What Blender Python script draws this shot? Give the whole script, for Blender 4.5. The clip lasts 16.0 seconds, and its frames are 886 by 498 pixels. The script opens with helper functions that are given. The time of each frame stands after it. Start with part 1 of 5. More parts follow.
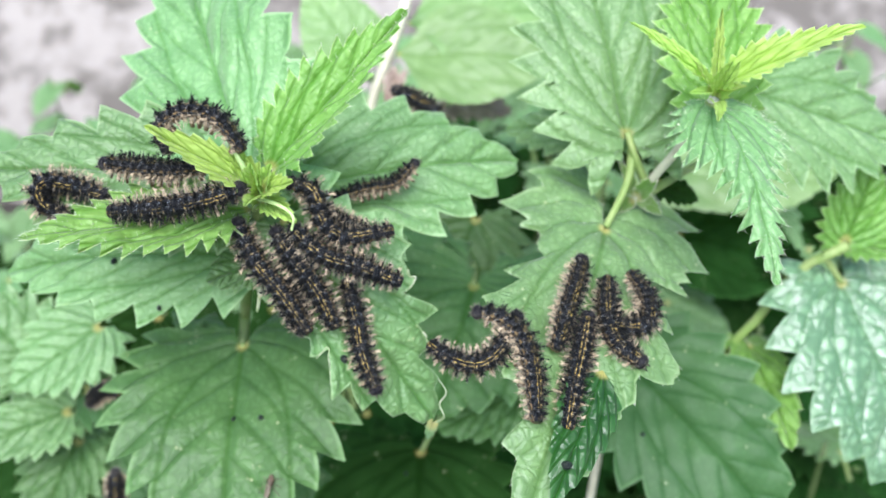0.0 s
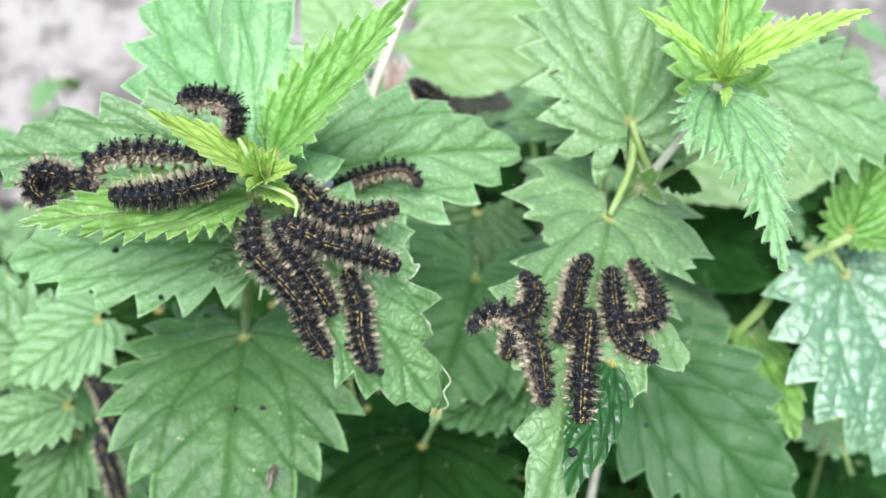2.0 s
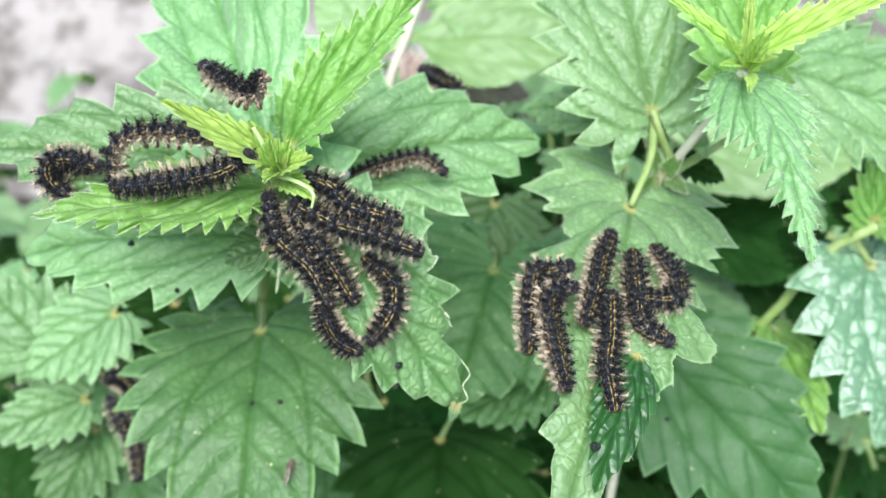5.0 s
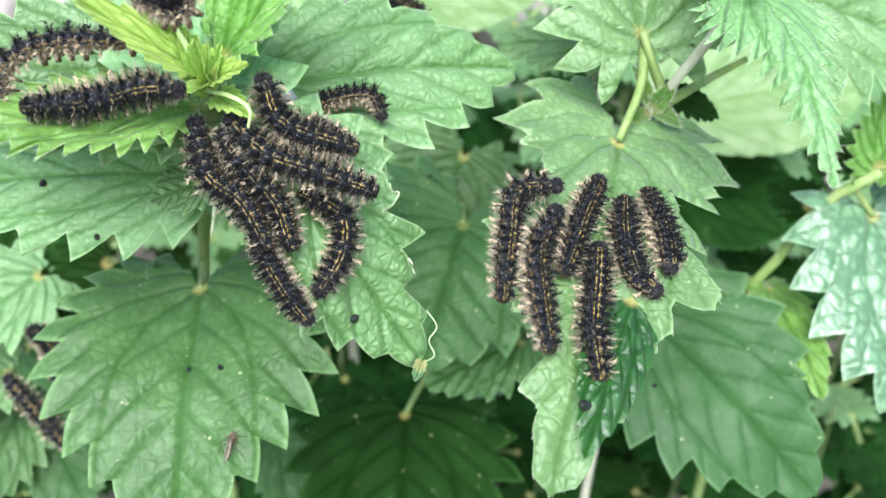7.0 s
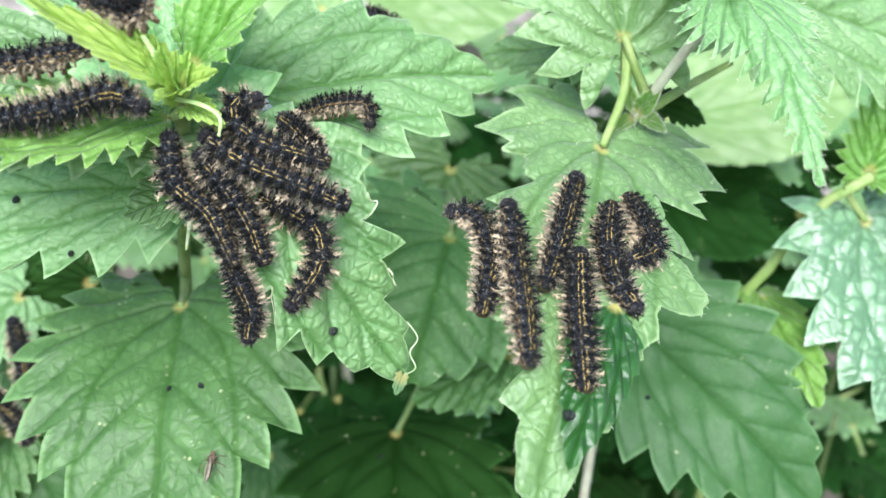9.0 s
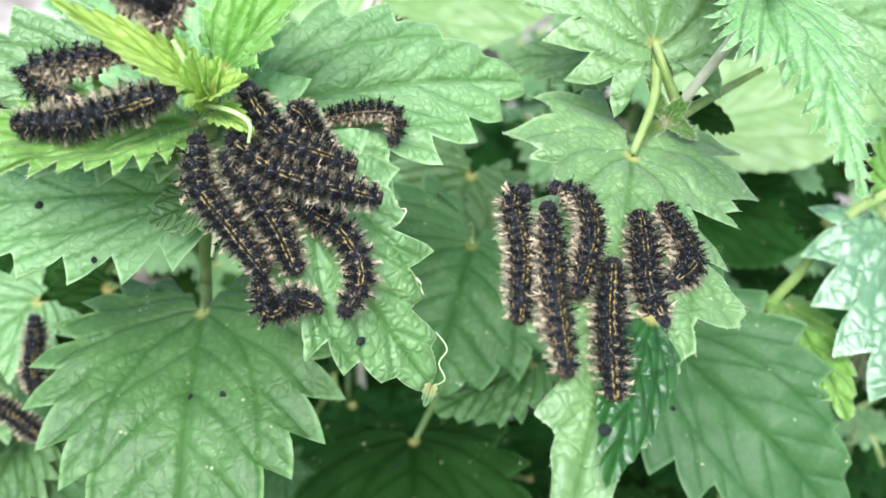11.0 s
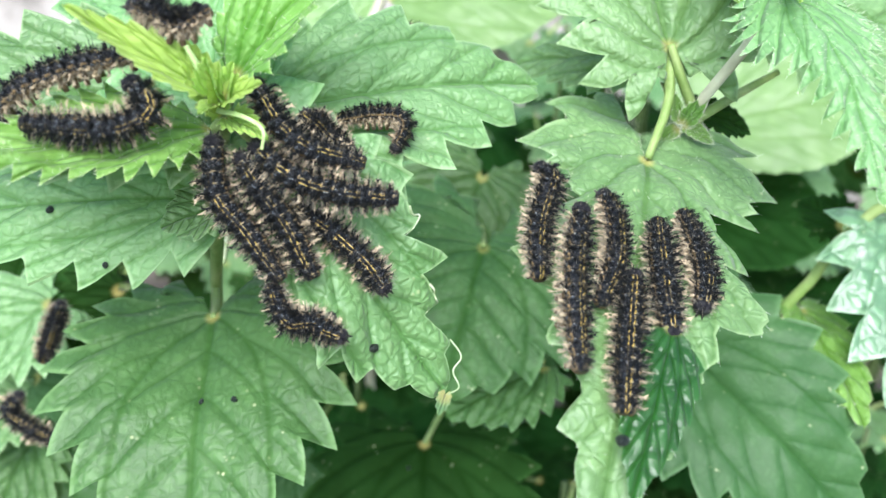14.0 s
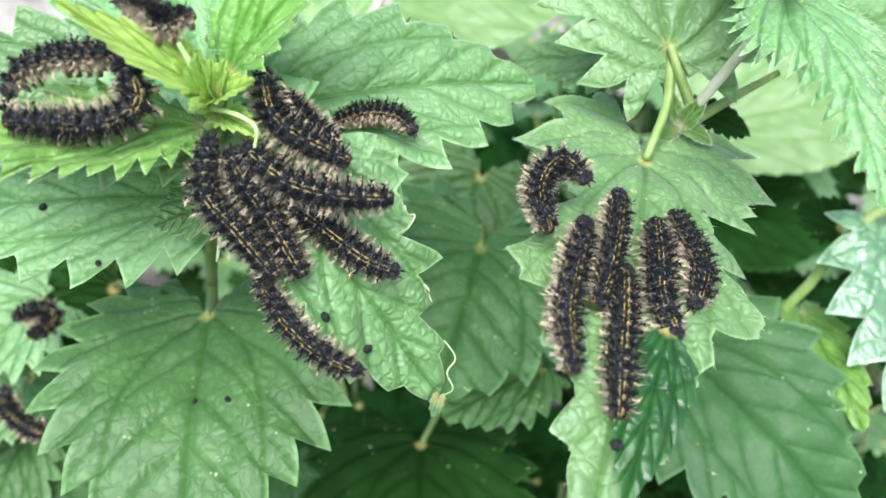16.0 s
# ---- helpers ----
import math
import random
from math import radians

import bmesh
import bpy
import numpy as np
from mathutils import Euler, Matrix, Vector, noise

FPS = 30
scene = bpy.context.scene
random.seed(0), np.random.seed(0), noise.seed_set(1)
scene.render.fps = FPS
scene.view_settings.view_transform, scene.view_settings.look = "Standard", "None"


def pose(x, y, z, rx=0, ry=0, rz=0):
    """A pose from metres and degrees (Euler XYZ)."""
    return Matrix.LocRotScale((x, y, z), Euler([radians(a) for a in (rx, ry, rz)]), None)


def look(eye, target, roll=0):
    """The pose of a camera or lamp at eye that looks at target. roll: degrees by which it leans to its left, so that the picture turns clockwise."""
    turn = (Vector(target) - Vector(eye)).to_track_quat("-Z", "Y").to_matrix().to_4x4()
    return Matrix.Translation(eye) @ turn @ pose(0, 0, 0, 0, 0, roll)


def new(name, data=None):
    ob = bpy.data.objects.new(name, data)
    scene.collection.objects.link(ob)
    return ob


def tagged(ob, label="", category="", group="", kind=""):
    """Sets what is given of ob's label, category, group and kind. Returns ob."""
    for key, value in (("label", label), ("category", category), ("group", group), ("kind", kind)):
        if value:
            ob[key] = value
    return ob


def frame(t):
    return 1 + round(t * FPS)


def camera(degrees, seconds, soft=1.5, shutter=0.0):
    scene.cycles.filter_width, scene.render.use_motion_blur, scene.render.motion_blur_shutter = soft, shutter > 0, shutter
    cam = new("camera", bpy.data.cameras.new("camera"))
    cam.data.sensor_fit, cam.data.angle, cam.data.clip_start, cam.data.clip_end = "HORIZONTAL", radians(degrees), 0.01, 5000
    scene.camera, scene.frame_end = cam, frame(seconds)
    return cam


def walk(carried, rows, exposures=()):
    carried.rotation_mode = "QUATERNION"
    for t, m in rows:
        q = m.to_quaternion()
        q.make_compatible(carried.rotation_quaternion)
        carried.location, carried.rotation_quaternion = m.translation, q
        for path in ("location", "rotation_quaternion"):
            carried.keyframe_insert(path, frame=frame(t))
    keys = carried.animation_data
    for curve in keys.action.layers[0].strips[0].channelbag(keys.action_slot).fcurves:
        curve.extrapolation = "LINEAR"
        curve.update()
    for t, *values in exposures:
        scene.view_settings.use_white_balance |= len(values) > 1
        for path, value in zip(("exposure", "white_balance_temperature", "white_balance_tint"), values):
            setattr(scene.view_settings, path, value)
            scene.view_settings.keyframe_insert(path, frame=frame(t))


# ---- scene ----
EXPOSURES = [(0, 1.05, 5940, 17), (0.7, 1.11, 5940, 17), (3, 1.1, 5940, 17), (5.5, 1.17, 5990, 15), (7, 1.24, 6000, 14), (12.5, 1.28, 6000, 14), (14, 1.26, 6000, 13), (15, 1.2, 6000, 13), (16, 1.2, 6000, 13)]
cam = camera(55.8, 16.0)
PATH = [
    (0, (-0.00222, 0.00564, 0.80698), (0.00100, 0.17500, 0.70064), 0.81),
    (0.5, (-0.00263, 0.00548, 0.80699), (0.00142, 0.17485, 0.70069), 0.98),
    (1, (-0.00244, 0.00544, 0.80670), (0.00096, 0.17480, 0.70038), 0.91),
    (1.5, (-0.00247, 0.00527, 0.80535), (0.00151, 0.17444, 0.69874), 1.02),
    (2, (-0.00325, 0.00518, 0.80465), (0.00051, 0.17458, 0.69840), 0.88),
    (2.5, (-0.00373, 0.00520, 0.80513), (-0.00006, 0.17478, 0.69917), 0.77),
    (3, (-0.00381, 0.00572, 0.80521), (-0.00099, 0.17521, 0.69907), 0.58),
    (5.5, (-0.00390, 0.00780, 0.80127), (-0.00406, 0.17556, 0.69239), 0.07),
    (6, (-0.00669, 0.01131, 0.79419), (-0.00521, 0.17765, 0.68316), 0.83),
    (6.5, (-0.00981, 0.01606, 0.79124), (-0.00491, 0.18316, 0.68145), 1.58),
    (7, (-0.00323, 0.01886, 0.78588), (0.00494, 0.18599, 0.67634), 1.27),
    (7.5, (-0.00091, 0.01938, 0.78577), (0.00791, 0.18761, 0.67797), 1.00),
    (8, (-0.00003, 0.02087, 0.78387), (0.00791, 0.18933, 0.67637), 0.52),
    (8.5, (0.00034, 0.02085, 0.78256), (0.00833, 0.19012, 0.67634), 0.30),
    (9, (-0.00026, 0.02025, 0.78285), (0.00792, 0.19014, 0.67763), 0.23),
    (11.3, (-0.00494, 0.02365, 0.78245), (0.00107, 0.19404, 0.67790), 0.24),
    (11.5, (-0.00602, 0.02433, 0.78349), (-0.00041, 0.19407, 0.67787), 0.18),
    (12, (-0.00624, 0.02432, 0.78320), (-0.00063, 0.19450, 0.67828), 0.13),
    (12.5, (-0.00625, 0.02370, 0.78323), (-0.00132, 0.19399, 0.67846), 0.23),
    (13, (-0.00468, 0.02439, 0.78362), (-0.00024, 0.19435, 0.67830), 0.03),
    (13.5, (-0.00461, 0.02442, 0.78313), (0.00030, 0.19425, 0.67762), 0.08),
    (14, (-0.00438, 0.02419, 0.78301), (0.00066, 0.19420, 0.67778), 0.08),
    (14.5, (-0.00276, 0.02303, 0.78194), (0.00092, 0.19336, 0.67718), -0.08),
    (15, (-0.00131, 0.02290, 0.78122), (-0.00034, 0.19313, 0.67625), -0.34),
    (15.5, (-0.00370, 0.02381, 0.78095), (0.00032, 0.19413, 0.67618), 0.12),
    (16, (-0.00345, 0.02519, 0.78259), (0.00123, 0.19509, 0.67717), 0.40),
]
walk(cam, [(t, look(eye, target, roll)) for t, eye, target, roll in PATH], exposures=EXPOSURES)
cam.data.dof.use_dof = True
cam.data.dof.focus_distance, cam.data.dof.aperture_fstop = 0.119, 21.0

# ---- light ----
world = bpy.data.worlds.new("sky")
scene.world = world
world.use_nodes = True
sky = world.node_tree.nodes.new("ShaderNodeTexSky")
sky.sky_type = "NISHITA"
sky.sun_disc = False
sky.sun_elevation, sky.sun_rotation = radians(56), radians(188)
sky.air_density, sky.dust_density, sky.ozone_density = 1.0, 2.2, 1.0
world.node_tree.links.new(sky.outputs["Color"], world.node_tree.nodes["Background"].inputs["Color"])
world.node_tree.nodes["Background"].inputs["Strength"].default_value = 0.115
sun_data = bpy.data.lights.new("sun", "SUN")
sun_data.energy, sun_data.angle, sun_data.color = 3.5, radians(45), (1.0, 0.98, 0.95)
sun = new("sun", sun_data)
sun.matrix_world = look((-0.14, -0.72, 1.9), (0, 0.14, 0.7))


# ---- materials ----
def node(mat, kind, **values):
    n = mat.node_tree.nodes.new("ShaderNode" + kind)
    for key, value in values.items():
        if key in n.inputs:
            n.inputs[key].default_value = value
        else:
            setattr(n, key, value)
    return n


def join(mat, a, b):
    mat.node_tree.links.new(a, b)


def math_node(mat, operation, a, b=None, c=None):
    n = node(mat, "Math", operation=operation)
    for slot, value in zip(n.inputs, (a, b, c)):
        if value is None:
            continue
        if isinstance(value, (int, float)):
            slot.default_value = value
        else:
            join(mat, value, slot)
    return n.outputs[0]


def mix_colour(mat, factor, a, b):
    n = node(mat, "Mix", data_type="RGBA")
    for slot, value in ((n.inputs[0], factor), (n.inputs[6], a), (n.inputs[7], b)):
        if isinstance(value, (int, float)):
            slot.default_value = value
        elif isinstance(value, tuple):
            slot.default_value = (*value, 1)
        else:
            join(mat, value, slot)
    return n.outputs[2]


def ramp(mat, source, low, high):
    n = node(mat, "MapRange", interpolation_type="SMOOTHSTEP")
    join(mat, source, n.inputs["Value"])
    n.inputs["From Min"].default_value, n.inputs["From Max"].default_value = low, high
    return n.outputs["Result"]


def blank(name):
    mat = bpy.data.materials.new(name)
    mat.use_nodes = True
    mat.node_tree.nodes.remove(mat.node_tree.nodes["Principled BSDF"])
    return mat, mat.node_tree.nodes["Material Output"].inputs["Surface"]


def noise_node(mat, space, scale, detail=4.0, rough=0.6):
    n = node(mat, "TexNoise", Scale=scale, Detail=detail, Roughness=rough)
    join(mat, space, n.inputs["Vector"])
    return n.outputs["Fac"]


# the veins of a blade: how far out and how fast the strong pair arches, and how steep and close its branches are
ARCH_REACH, ARCH_RISE = 0.56, 0.20
INNER_SLOPE, INNER_STEP, OUTER_SLOPE, OUTER_STEP, SWEEP = 0.40, 0.20, 0.12, 0.155, 0.30


def leaf_material(name, dark, light, vein, rough=0.5, through_light=0.3, spots=0.7, quilt=0.0005, rungs=8.0, spec=0.6, net=560.0, pucker=0.25, groove=0.5):
    """A nettle blade: midrib, a strong pair of veins that arches up from the base, branches from both, rungs and a fine net between, pale grazed spots."""
    mat, out = blank(name)
    uv = node(mat, "UVMap", uv_map="blade").outputs["UV"]
    rim = node(mat, "UVMap", uv_map="rim").outputs["UV"]
    space = node(mat, "TexCoord").outputs["Object"]
    chance = node(mat, "ObjectInfo").outputs["Random"]
    parts, edge = node(mat, "SeparateXYZ"), node(mat, "SeparateXYZ")
    join(mat, uv, parts.inputs[0])
    join(mat, rim, edge.inputs[0])

    def sums(op, *terms):
        total = terms[0]
        for term in terms[1:]:
            total = math_node(mat, op, total, term)
        return total

    warp = math_node(mat, "MULTIPLY_ADD", noise_node(mat, space, 150.0, 2.0), 0.5, -0.25)
    x = math_node(mat, "ABSOLUTE", math_node(mat, "MULTIPLY_ADD", parts.outputs["X"], 2.0, -1.0))
    x = math_node(mat, "MULTIPLY_ADD", warp, 0.03, x)
    y = math_node(mat, "MULTIPLY_ADD", warp, 0.03, parts.outputs["Y"])
    arch = math_node(mat, "MULTIPLY", math_node(mat, "SUBTRACT", 1.0, math_node(mat, "POWER", math.e, math_node(mat, "MULTIPLY", math_node(mat, "MAXIMUM", y, 0.0), -1 / ARCH_RISE))), ARCH_REACH)
    from_arch = math_node(mat, "SUBTRACT", x, arch)
    outside = math_node(mat, "GREATER_THAN", from_arch, 0.0)
    swept = math_node(mat, "SUBTRACT", y, math_node(mat, "MULTIPLY", math_node(mat, "MULTIPLY", x, x), SWEEP))
    inner = math_node(mat, "MULTIPLY", math_node(mat, "SUBTRACT", math_node(mat, "MULTIPLY_ADD", x, -INNER_SLOPE, swept), 0.05), 1 / INNER_STEP)
    slant = math_node(mat, "MULTIPLY_ADD", x, -OUTER_SLOPE, swept)
    fan = math_node(mat, "DIVIDE", math_node(mat, "MINIMUM", slant, 0.0), math_node(mat, "ADD", x, 0.3))
    outer = math_node(mat, "MULTIPLY", math_node(mat, "ADD", fan, math_node(mat, "MAXIMUM", slant, 0.0)), 1 / OUTER_STEP)
    row = math_node(mat, "ADD", math_node(mat, "MULTIPLY", outer, outside), math_node(mat, "MULTIPLY", inner, math_node(mat, "SUBTRACT", 1.0, outside)))
    off = math_node(mat, "ABSOLUTE", math_node(mat, "SUBTRACT", math_node(mat, "FRACT", row), 0.5))
    side_vein = math_node(mat, "SUBTRACT", 1.0, ramp(mat, off, 0.01, 0.06))
    mid_vein = math_node(mat, "SUBTRACT", 1.0, ramp(mat, x, 0.006, 0.04))
    arch_vein = math_node(mat, "SUBTRACT", 1.0, ramp(mat, math_node(mat, "ABSOLUTE", from_arch), 0.004, 0.035))
    main_vein = math_node(mat, "MAXIMUM", mid_vein, math_node(mat, "MULTIPLY", arch_vein, 0.85))
    veins = math_node(mat, "MAXIMUM", math_node(mat, "MULTIPLY", side_vein, 0.6), main_vein)
    swing = math_node(mat, "MULTIPLY", math_node(mat, "FLOOR", math_node(mat, "ADD", row, 0.5)), 0.37)
    ladder = math_node(mat, "ABSOLUTE", math_node(mat, "SINE", math_node(mat, "MULTIPLY", sums("ADD", math_node(mat, "MULTIPLY", x, rungs), swing, math_node(mat, "MULTIPLY", warp, 1.6)), math.pi)))
    ladder = math_node(mat, "POWER", ladder, 0.45)
    near = math_node(mat, "MINIMUM", math_node(mat, "MINIMUM", math_node(mat, "MULTIPLY", off, 5.0), 1.0), math_node(mat, "MULTIPLY", math_node(mat, "MINIMUM", x, math_node(mat, "ABSOLUTE", from_arch)), 9.0))
    cushion = math_node(mat, "MULTIPLY", ramp(mat, near, -0.25, 1.0), math_node(mat, "MULTIPLY_ADD", ladder, 0.22, 0.78))
    swirl = node(mat, "TexNoise", Scale=300.0, Detail=2.0)
    join(mat, space, swirl.inputs["Vector"])
    warped = node(mat, "VectorMath", operation="MULTIPLY_ADD")
    join(mat, swirl.outputs["Color"], warped.inputs[0])
    warped.inputs[1].default_value = (0.0018, 0.0018, 0.0018)
    join(mat, space, warped.inputs[2])
    mesh_veins = node(mat, "TexVoronoi", feature="DISTANCE_TO_EDGE", Scale=net)
    join(mat, warped.outputs[0], mesh_veins.inputs["Vector"])
    pillows = ramp(mat, mesh_veins.outputs["Distance"], 0.0, 0.30)
    cell = node(mat, "TexVoronoi", feature="F1", Scale=net)
    join(mat, warped.outputs[0], cell.inputs["Vector"])
    tone = node(mat, "SeparateXYZ")
    join(mat, cell.outputs["Color"], tone.inputs[0])
    broad = ramp(mat, noise_node(mat, space, 70.0, 3.0), 0.35, 0.7)
    fine = noise_node(mat, space, 1100.0, 3.0)
    shade = mix_colour(mat, broad, dark, light)
    # Quilting shade put into the colour: paler cell tops, darker hollows; veins darker too.
    shade = mix_colour(mat, math_node(mat, "MULTIPLY", ramp(mat, cushion, 0.3, 1.0), 0.16), shade, vein)
    shade = mix_colour(mat, math_node(mat, "MULTIPLY", math_node(mat, "MULTIPLY", tone.outputs["X"], pillows), 0.75 * pucker), shade, vein)
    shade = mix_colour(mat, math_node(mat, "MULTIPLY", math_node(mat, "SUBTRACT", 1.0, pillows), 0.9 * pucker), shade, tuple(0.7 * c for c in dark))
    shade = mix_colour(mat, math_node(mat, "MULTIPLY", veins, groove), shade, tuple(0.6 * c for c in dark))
    shade = mix_colour(mat, math_node(mat, "MULTIPLY", ramp(mat, edge.outputs["X"], 0.93, 0.99), 0.75), shade, vein)
    dots = node(mat, "TexVoronoi", feature="F1", Scale=620.0)
    join(mat, space, dots.inputs["Vector"])
    patch = ramp(mat, noise_node(mat, space, 130.0, 3.0), 0.55, 0.68)
    grazed = math_node(mat, "MULTIPLY", math_node(mat, "SUBTRACT", 1.0, ramp(mat, dots.outputs["Distance"], 0.08, 0.26)), patch)
    shade = mix_colour(mat, math_node(mat, "MULTIPLY", grazed, spots), shade, (0.62, 0.68, 0.36))
    reach = node(mat, "VectorMath", operation="LENGTH")
    join(mat, space, reach.inputs[0])
    shade = mix_colour(mat, math_node(mat, "MULTIPLY", math_node(mat, "SUBTRACT", 1.0, ramp(mat, reach.outputs["Value"], 0.0006, 0.0020)), 0.7), shade, (0.50, 0.46, 0.14))
    hue = node(mat, "HueSaturation")
    join(mat, shade, hue.inputs["Color"])
    join(mat, math_node(mat, "MULTIPLY_ADD", chance, 0.3, 0.88), hue.inputs["Value"])
    join(mat, math_node(mat, "MULTIPLY_ADD", chance, 0.018, 0.483), hue.inputs["Hue"])
    relief = sums("ADD", math_node(mat, "MULTIPLY", cushion, 0.75), math_node(mat, "MULTIPLY", fine, 0.35), math_node(mat, "MULTIPLY", pillows, 0.7 * pucker))
    relief = math_node(mat, "SUBTRACT", relief, math_node(mat, "MULTIPLY", main_vein, 0.12))
    bump = node(mat, "Bump", Strength=0.85, Distance=quilt)
    join(mat, relief, bump.inputs["Height"])
    gloss = node(mat, "BsdfPrincipled", Roughness=rough)
    gloss.inputs["Specular IOR Level"].default_value = spec
    gloss.inputs["Sheen Weight"].default_value, gloss.inputs["Sheen Roughness"].default_value = 0.2 * spec, 0.45
    join(mat, math_node(mat, "MULTIPLY_ADD", fine, 0.25, rough - 0.12), gloss.inputs["Roughness"])
    join(mat, math_node(mat, "MULTIPLY", math_node(mat, "MULTIPLY_ADD", veins, -0.8, 1.0), spec), gloss.inputs["Specular IOR Level"])
    join(mat, math_node(mat, "MULTIPLY", math_node(mat, "MULTIPLY_ADD", veins, -0.8, 1.0), 0.2 * spec), gloss.inputs["Sheen Weight"])
    join(mat, hue.outputs[0], gloss.inputs["Base Color"])
    join(mat, bump.outputs[0], gloss.inputs["Normal"])
    thin = node(mat, "BsdfTranslucent")
    join(mat, mix_colour(mat, 0.35, hue.outputs[0], (0.35, 0.55, 0.04)), thin.inputs["Color"])
    blend = node(mat, "MixShader")
    blend.inputs[0].default_value = through_light
    join(mat, gloss.outputs[0], blend.inputs[1])
    join(mat, thin.outputs[0], blend.inputs[2])
    join(mat, blend.outputs[0], out)
    return mat


def plain_material(name, dark, light, rough=0.6, scale=60.0, bump=0.0003, spec=0.4, contrast=(0.35, 0.65)):
    mat, out = blank(name)
    space = node(mat, "TexCoord").outputs["Object"]
    coarse = ramp(mat, noise_node(mat, space, scale, 5.0), *contrast)
    fine = noise_node(mat, space, scale * 9, 3.0)
    gloss = node(mat, "BsdfPrincipled", Roughness=rough)
    gloss.inputs["Specular IOR Level"].default_value = spec
    shade = mix_colour(mat, coarse, dark, light)
    shade = mix_colour(mat, math_node(mat, "MULTIPLY", fine, 0.35), shade, dark)
    join(mat, shade, gloss.inputs["Base Color"])
    relief = node(mat, "Bump", Strength=0.7, Distance=bump)
    join(mat, fine, relief.inputs["Height"])
    join(mat, relief.outputs[0], gloss.inputs["Normal"])
    join(mat, gloss.outputs[0], out)
    return mat


def skin_material():
    """Caterpillar skin: black with pale dots, a pair of broken yellow lines on the back, tan sides and belly."""
    mat, out = blank("caterpillar_skin")
    space = node(mat, "TexCoord").outputs["Object"]
    xyz = node(mat, "SeparateXYZ")
    join(mat, space, xyz.inputs[0])
    turn = math_node(mat, "ABSOLUTE", math_node(mat, "ARCTAN2", xyz.outputs["X"], xyz.outputs["Z"]))
    wob = math_node(mat, "MULTIPLY_ADD", noise_node(mat, space, 1500.0, 2.0), 0.24, -0.12)
    turn = math_node(mat, "ADD", turn, wob)
    speck = node(mat, "TexVoronoi", feature="F1", Scale=4300.0)
    join(mat, space, speck.inputs["Vector"])
    dots = math_node(mat, "SUBTRACT", 1.0, ramp(mat, speck.outputs["Distance"], 0.16, 0.36))
    patchy = noise_node(mat, space, 1700.0, 1.0)
    dots = math_node(mat, "MULTIPLY", dots, ramp(mat, patchy, 0.45, 0.6))
    shade = mix_colour(mat, math_node(mat, "MULTIPLY", dots, 0.7), (0.003, 0.0045, 0.006), (0.36, 0.42, 0.46))

    def band(value, centre, width):
        gap = math_node(mat, "ABSOLUTE", math_node(mat, "SUBTRACT", value, centre))
        return math_node(mat, "SUBTRACT", 1.0, ramp(mat, gap, width * 0.5, width))

    broken = ramp(mat, noise_node(mat, space, 1900.0, 2.0), 0.40, 0.52)
    for ring in (-0.00082, 0.00055, 0.00090):
        bent = math_node(mat, "MULTIPLY_ADD", wob, 0.0010, xyz.outputs["Y"])
        shade = mix_colour(mat, math_node(mat, "MULTIPLY", band(bent, ring, 0.00009), math_node(mat, "MULTIPLY", ramp(mat, patchy, 0.47, 0.6), 0.5)), shade, (0.54, 0.42, 0.20))
    chance = ramp(mat, node(mat, "ObjectInfo").outputs["Random"], 0.1, 0.9)
    shade = mix_colour(mat, math_node(mat, "MULTIPLY", math_node(mat, "MULTIPLY", band(turn, 0.20, 0.055), chance), math_node(mat, "MULTIPLY_ADD", broken, 0.75, 0.1)), shade, (0.60, 0.43, 0.08))
    shade = mix_colour(mat, math_node(mat, "MULTIPLY", band(turn, 1.18, 0.16), math_node(mat, "MULTIPLY", broken, 0.35)), shade, (0.58, 0.40, 0.16))
    shade = mix_colour(mat, math_node(mat, "MULTIPLY", ramp(mat, turn, 1.4, 1.8), 0.8), shade, (0.16, 0.11, 0.055))
    fine = noise_node(mat, space, 4200.0, 2.0)
    bump = node(mat, "Bump", Strength=1.0, Distance=0.0003)
    join(mat, fine, bump.inputs["Height"])
    gloss = node(mat, "BsdfPrincipled", Roughness=0.3)
    gloss.inputs["Specular IOR Level"].default_value = 0.25
    join(mat, shade, gloss.inputs["Base Color"])
    join(mat, bump.outputs[0], gloss.inputs["Normal"])
    join(mat, gloss.outputs[0], out)
    return mat


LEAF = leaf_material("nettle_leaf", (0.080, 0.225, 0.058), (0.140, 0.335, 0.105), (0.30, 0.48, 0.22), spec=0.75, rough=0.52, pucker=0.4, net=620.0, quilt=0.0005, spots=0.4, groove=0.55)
# Paler copy of the leaf green, with brightness and sky sheen in the colour.
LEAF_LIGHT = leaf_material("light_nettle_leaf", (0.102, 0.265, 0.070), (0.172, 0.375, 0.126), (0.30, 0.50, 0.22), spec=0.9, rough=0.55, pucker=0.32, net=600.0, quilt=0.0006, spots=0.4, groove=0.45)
# Leaf green darkened so that the colour itself carries the thicket's shade.
LEAF_SHADED = leaf_material("deep_shade_nettle_leaf", (0.005, 0.028, 0.004), (0.010, 0.046, 0.008), (0.025, 0.085, 0.018), rough=0.75, through_light=0.12, spec=0.04, pucker=0.05, groove=0.3)
# Dark glossy green for the added blade over the rolled leaf's fold.
LEAF_CREASE = leaf_material("dark_leaf_crease", (0.008, 0.055, 0.006), (0.022, 0.110, 0.014), (0.035, 0.13, 0.025), rough=0.34, spots=0.1, quilt=0.0005, rungs=0.0, net=330.0, pucker=0.5, groove=0.0, spec=0.6)
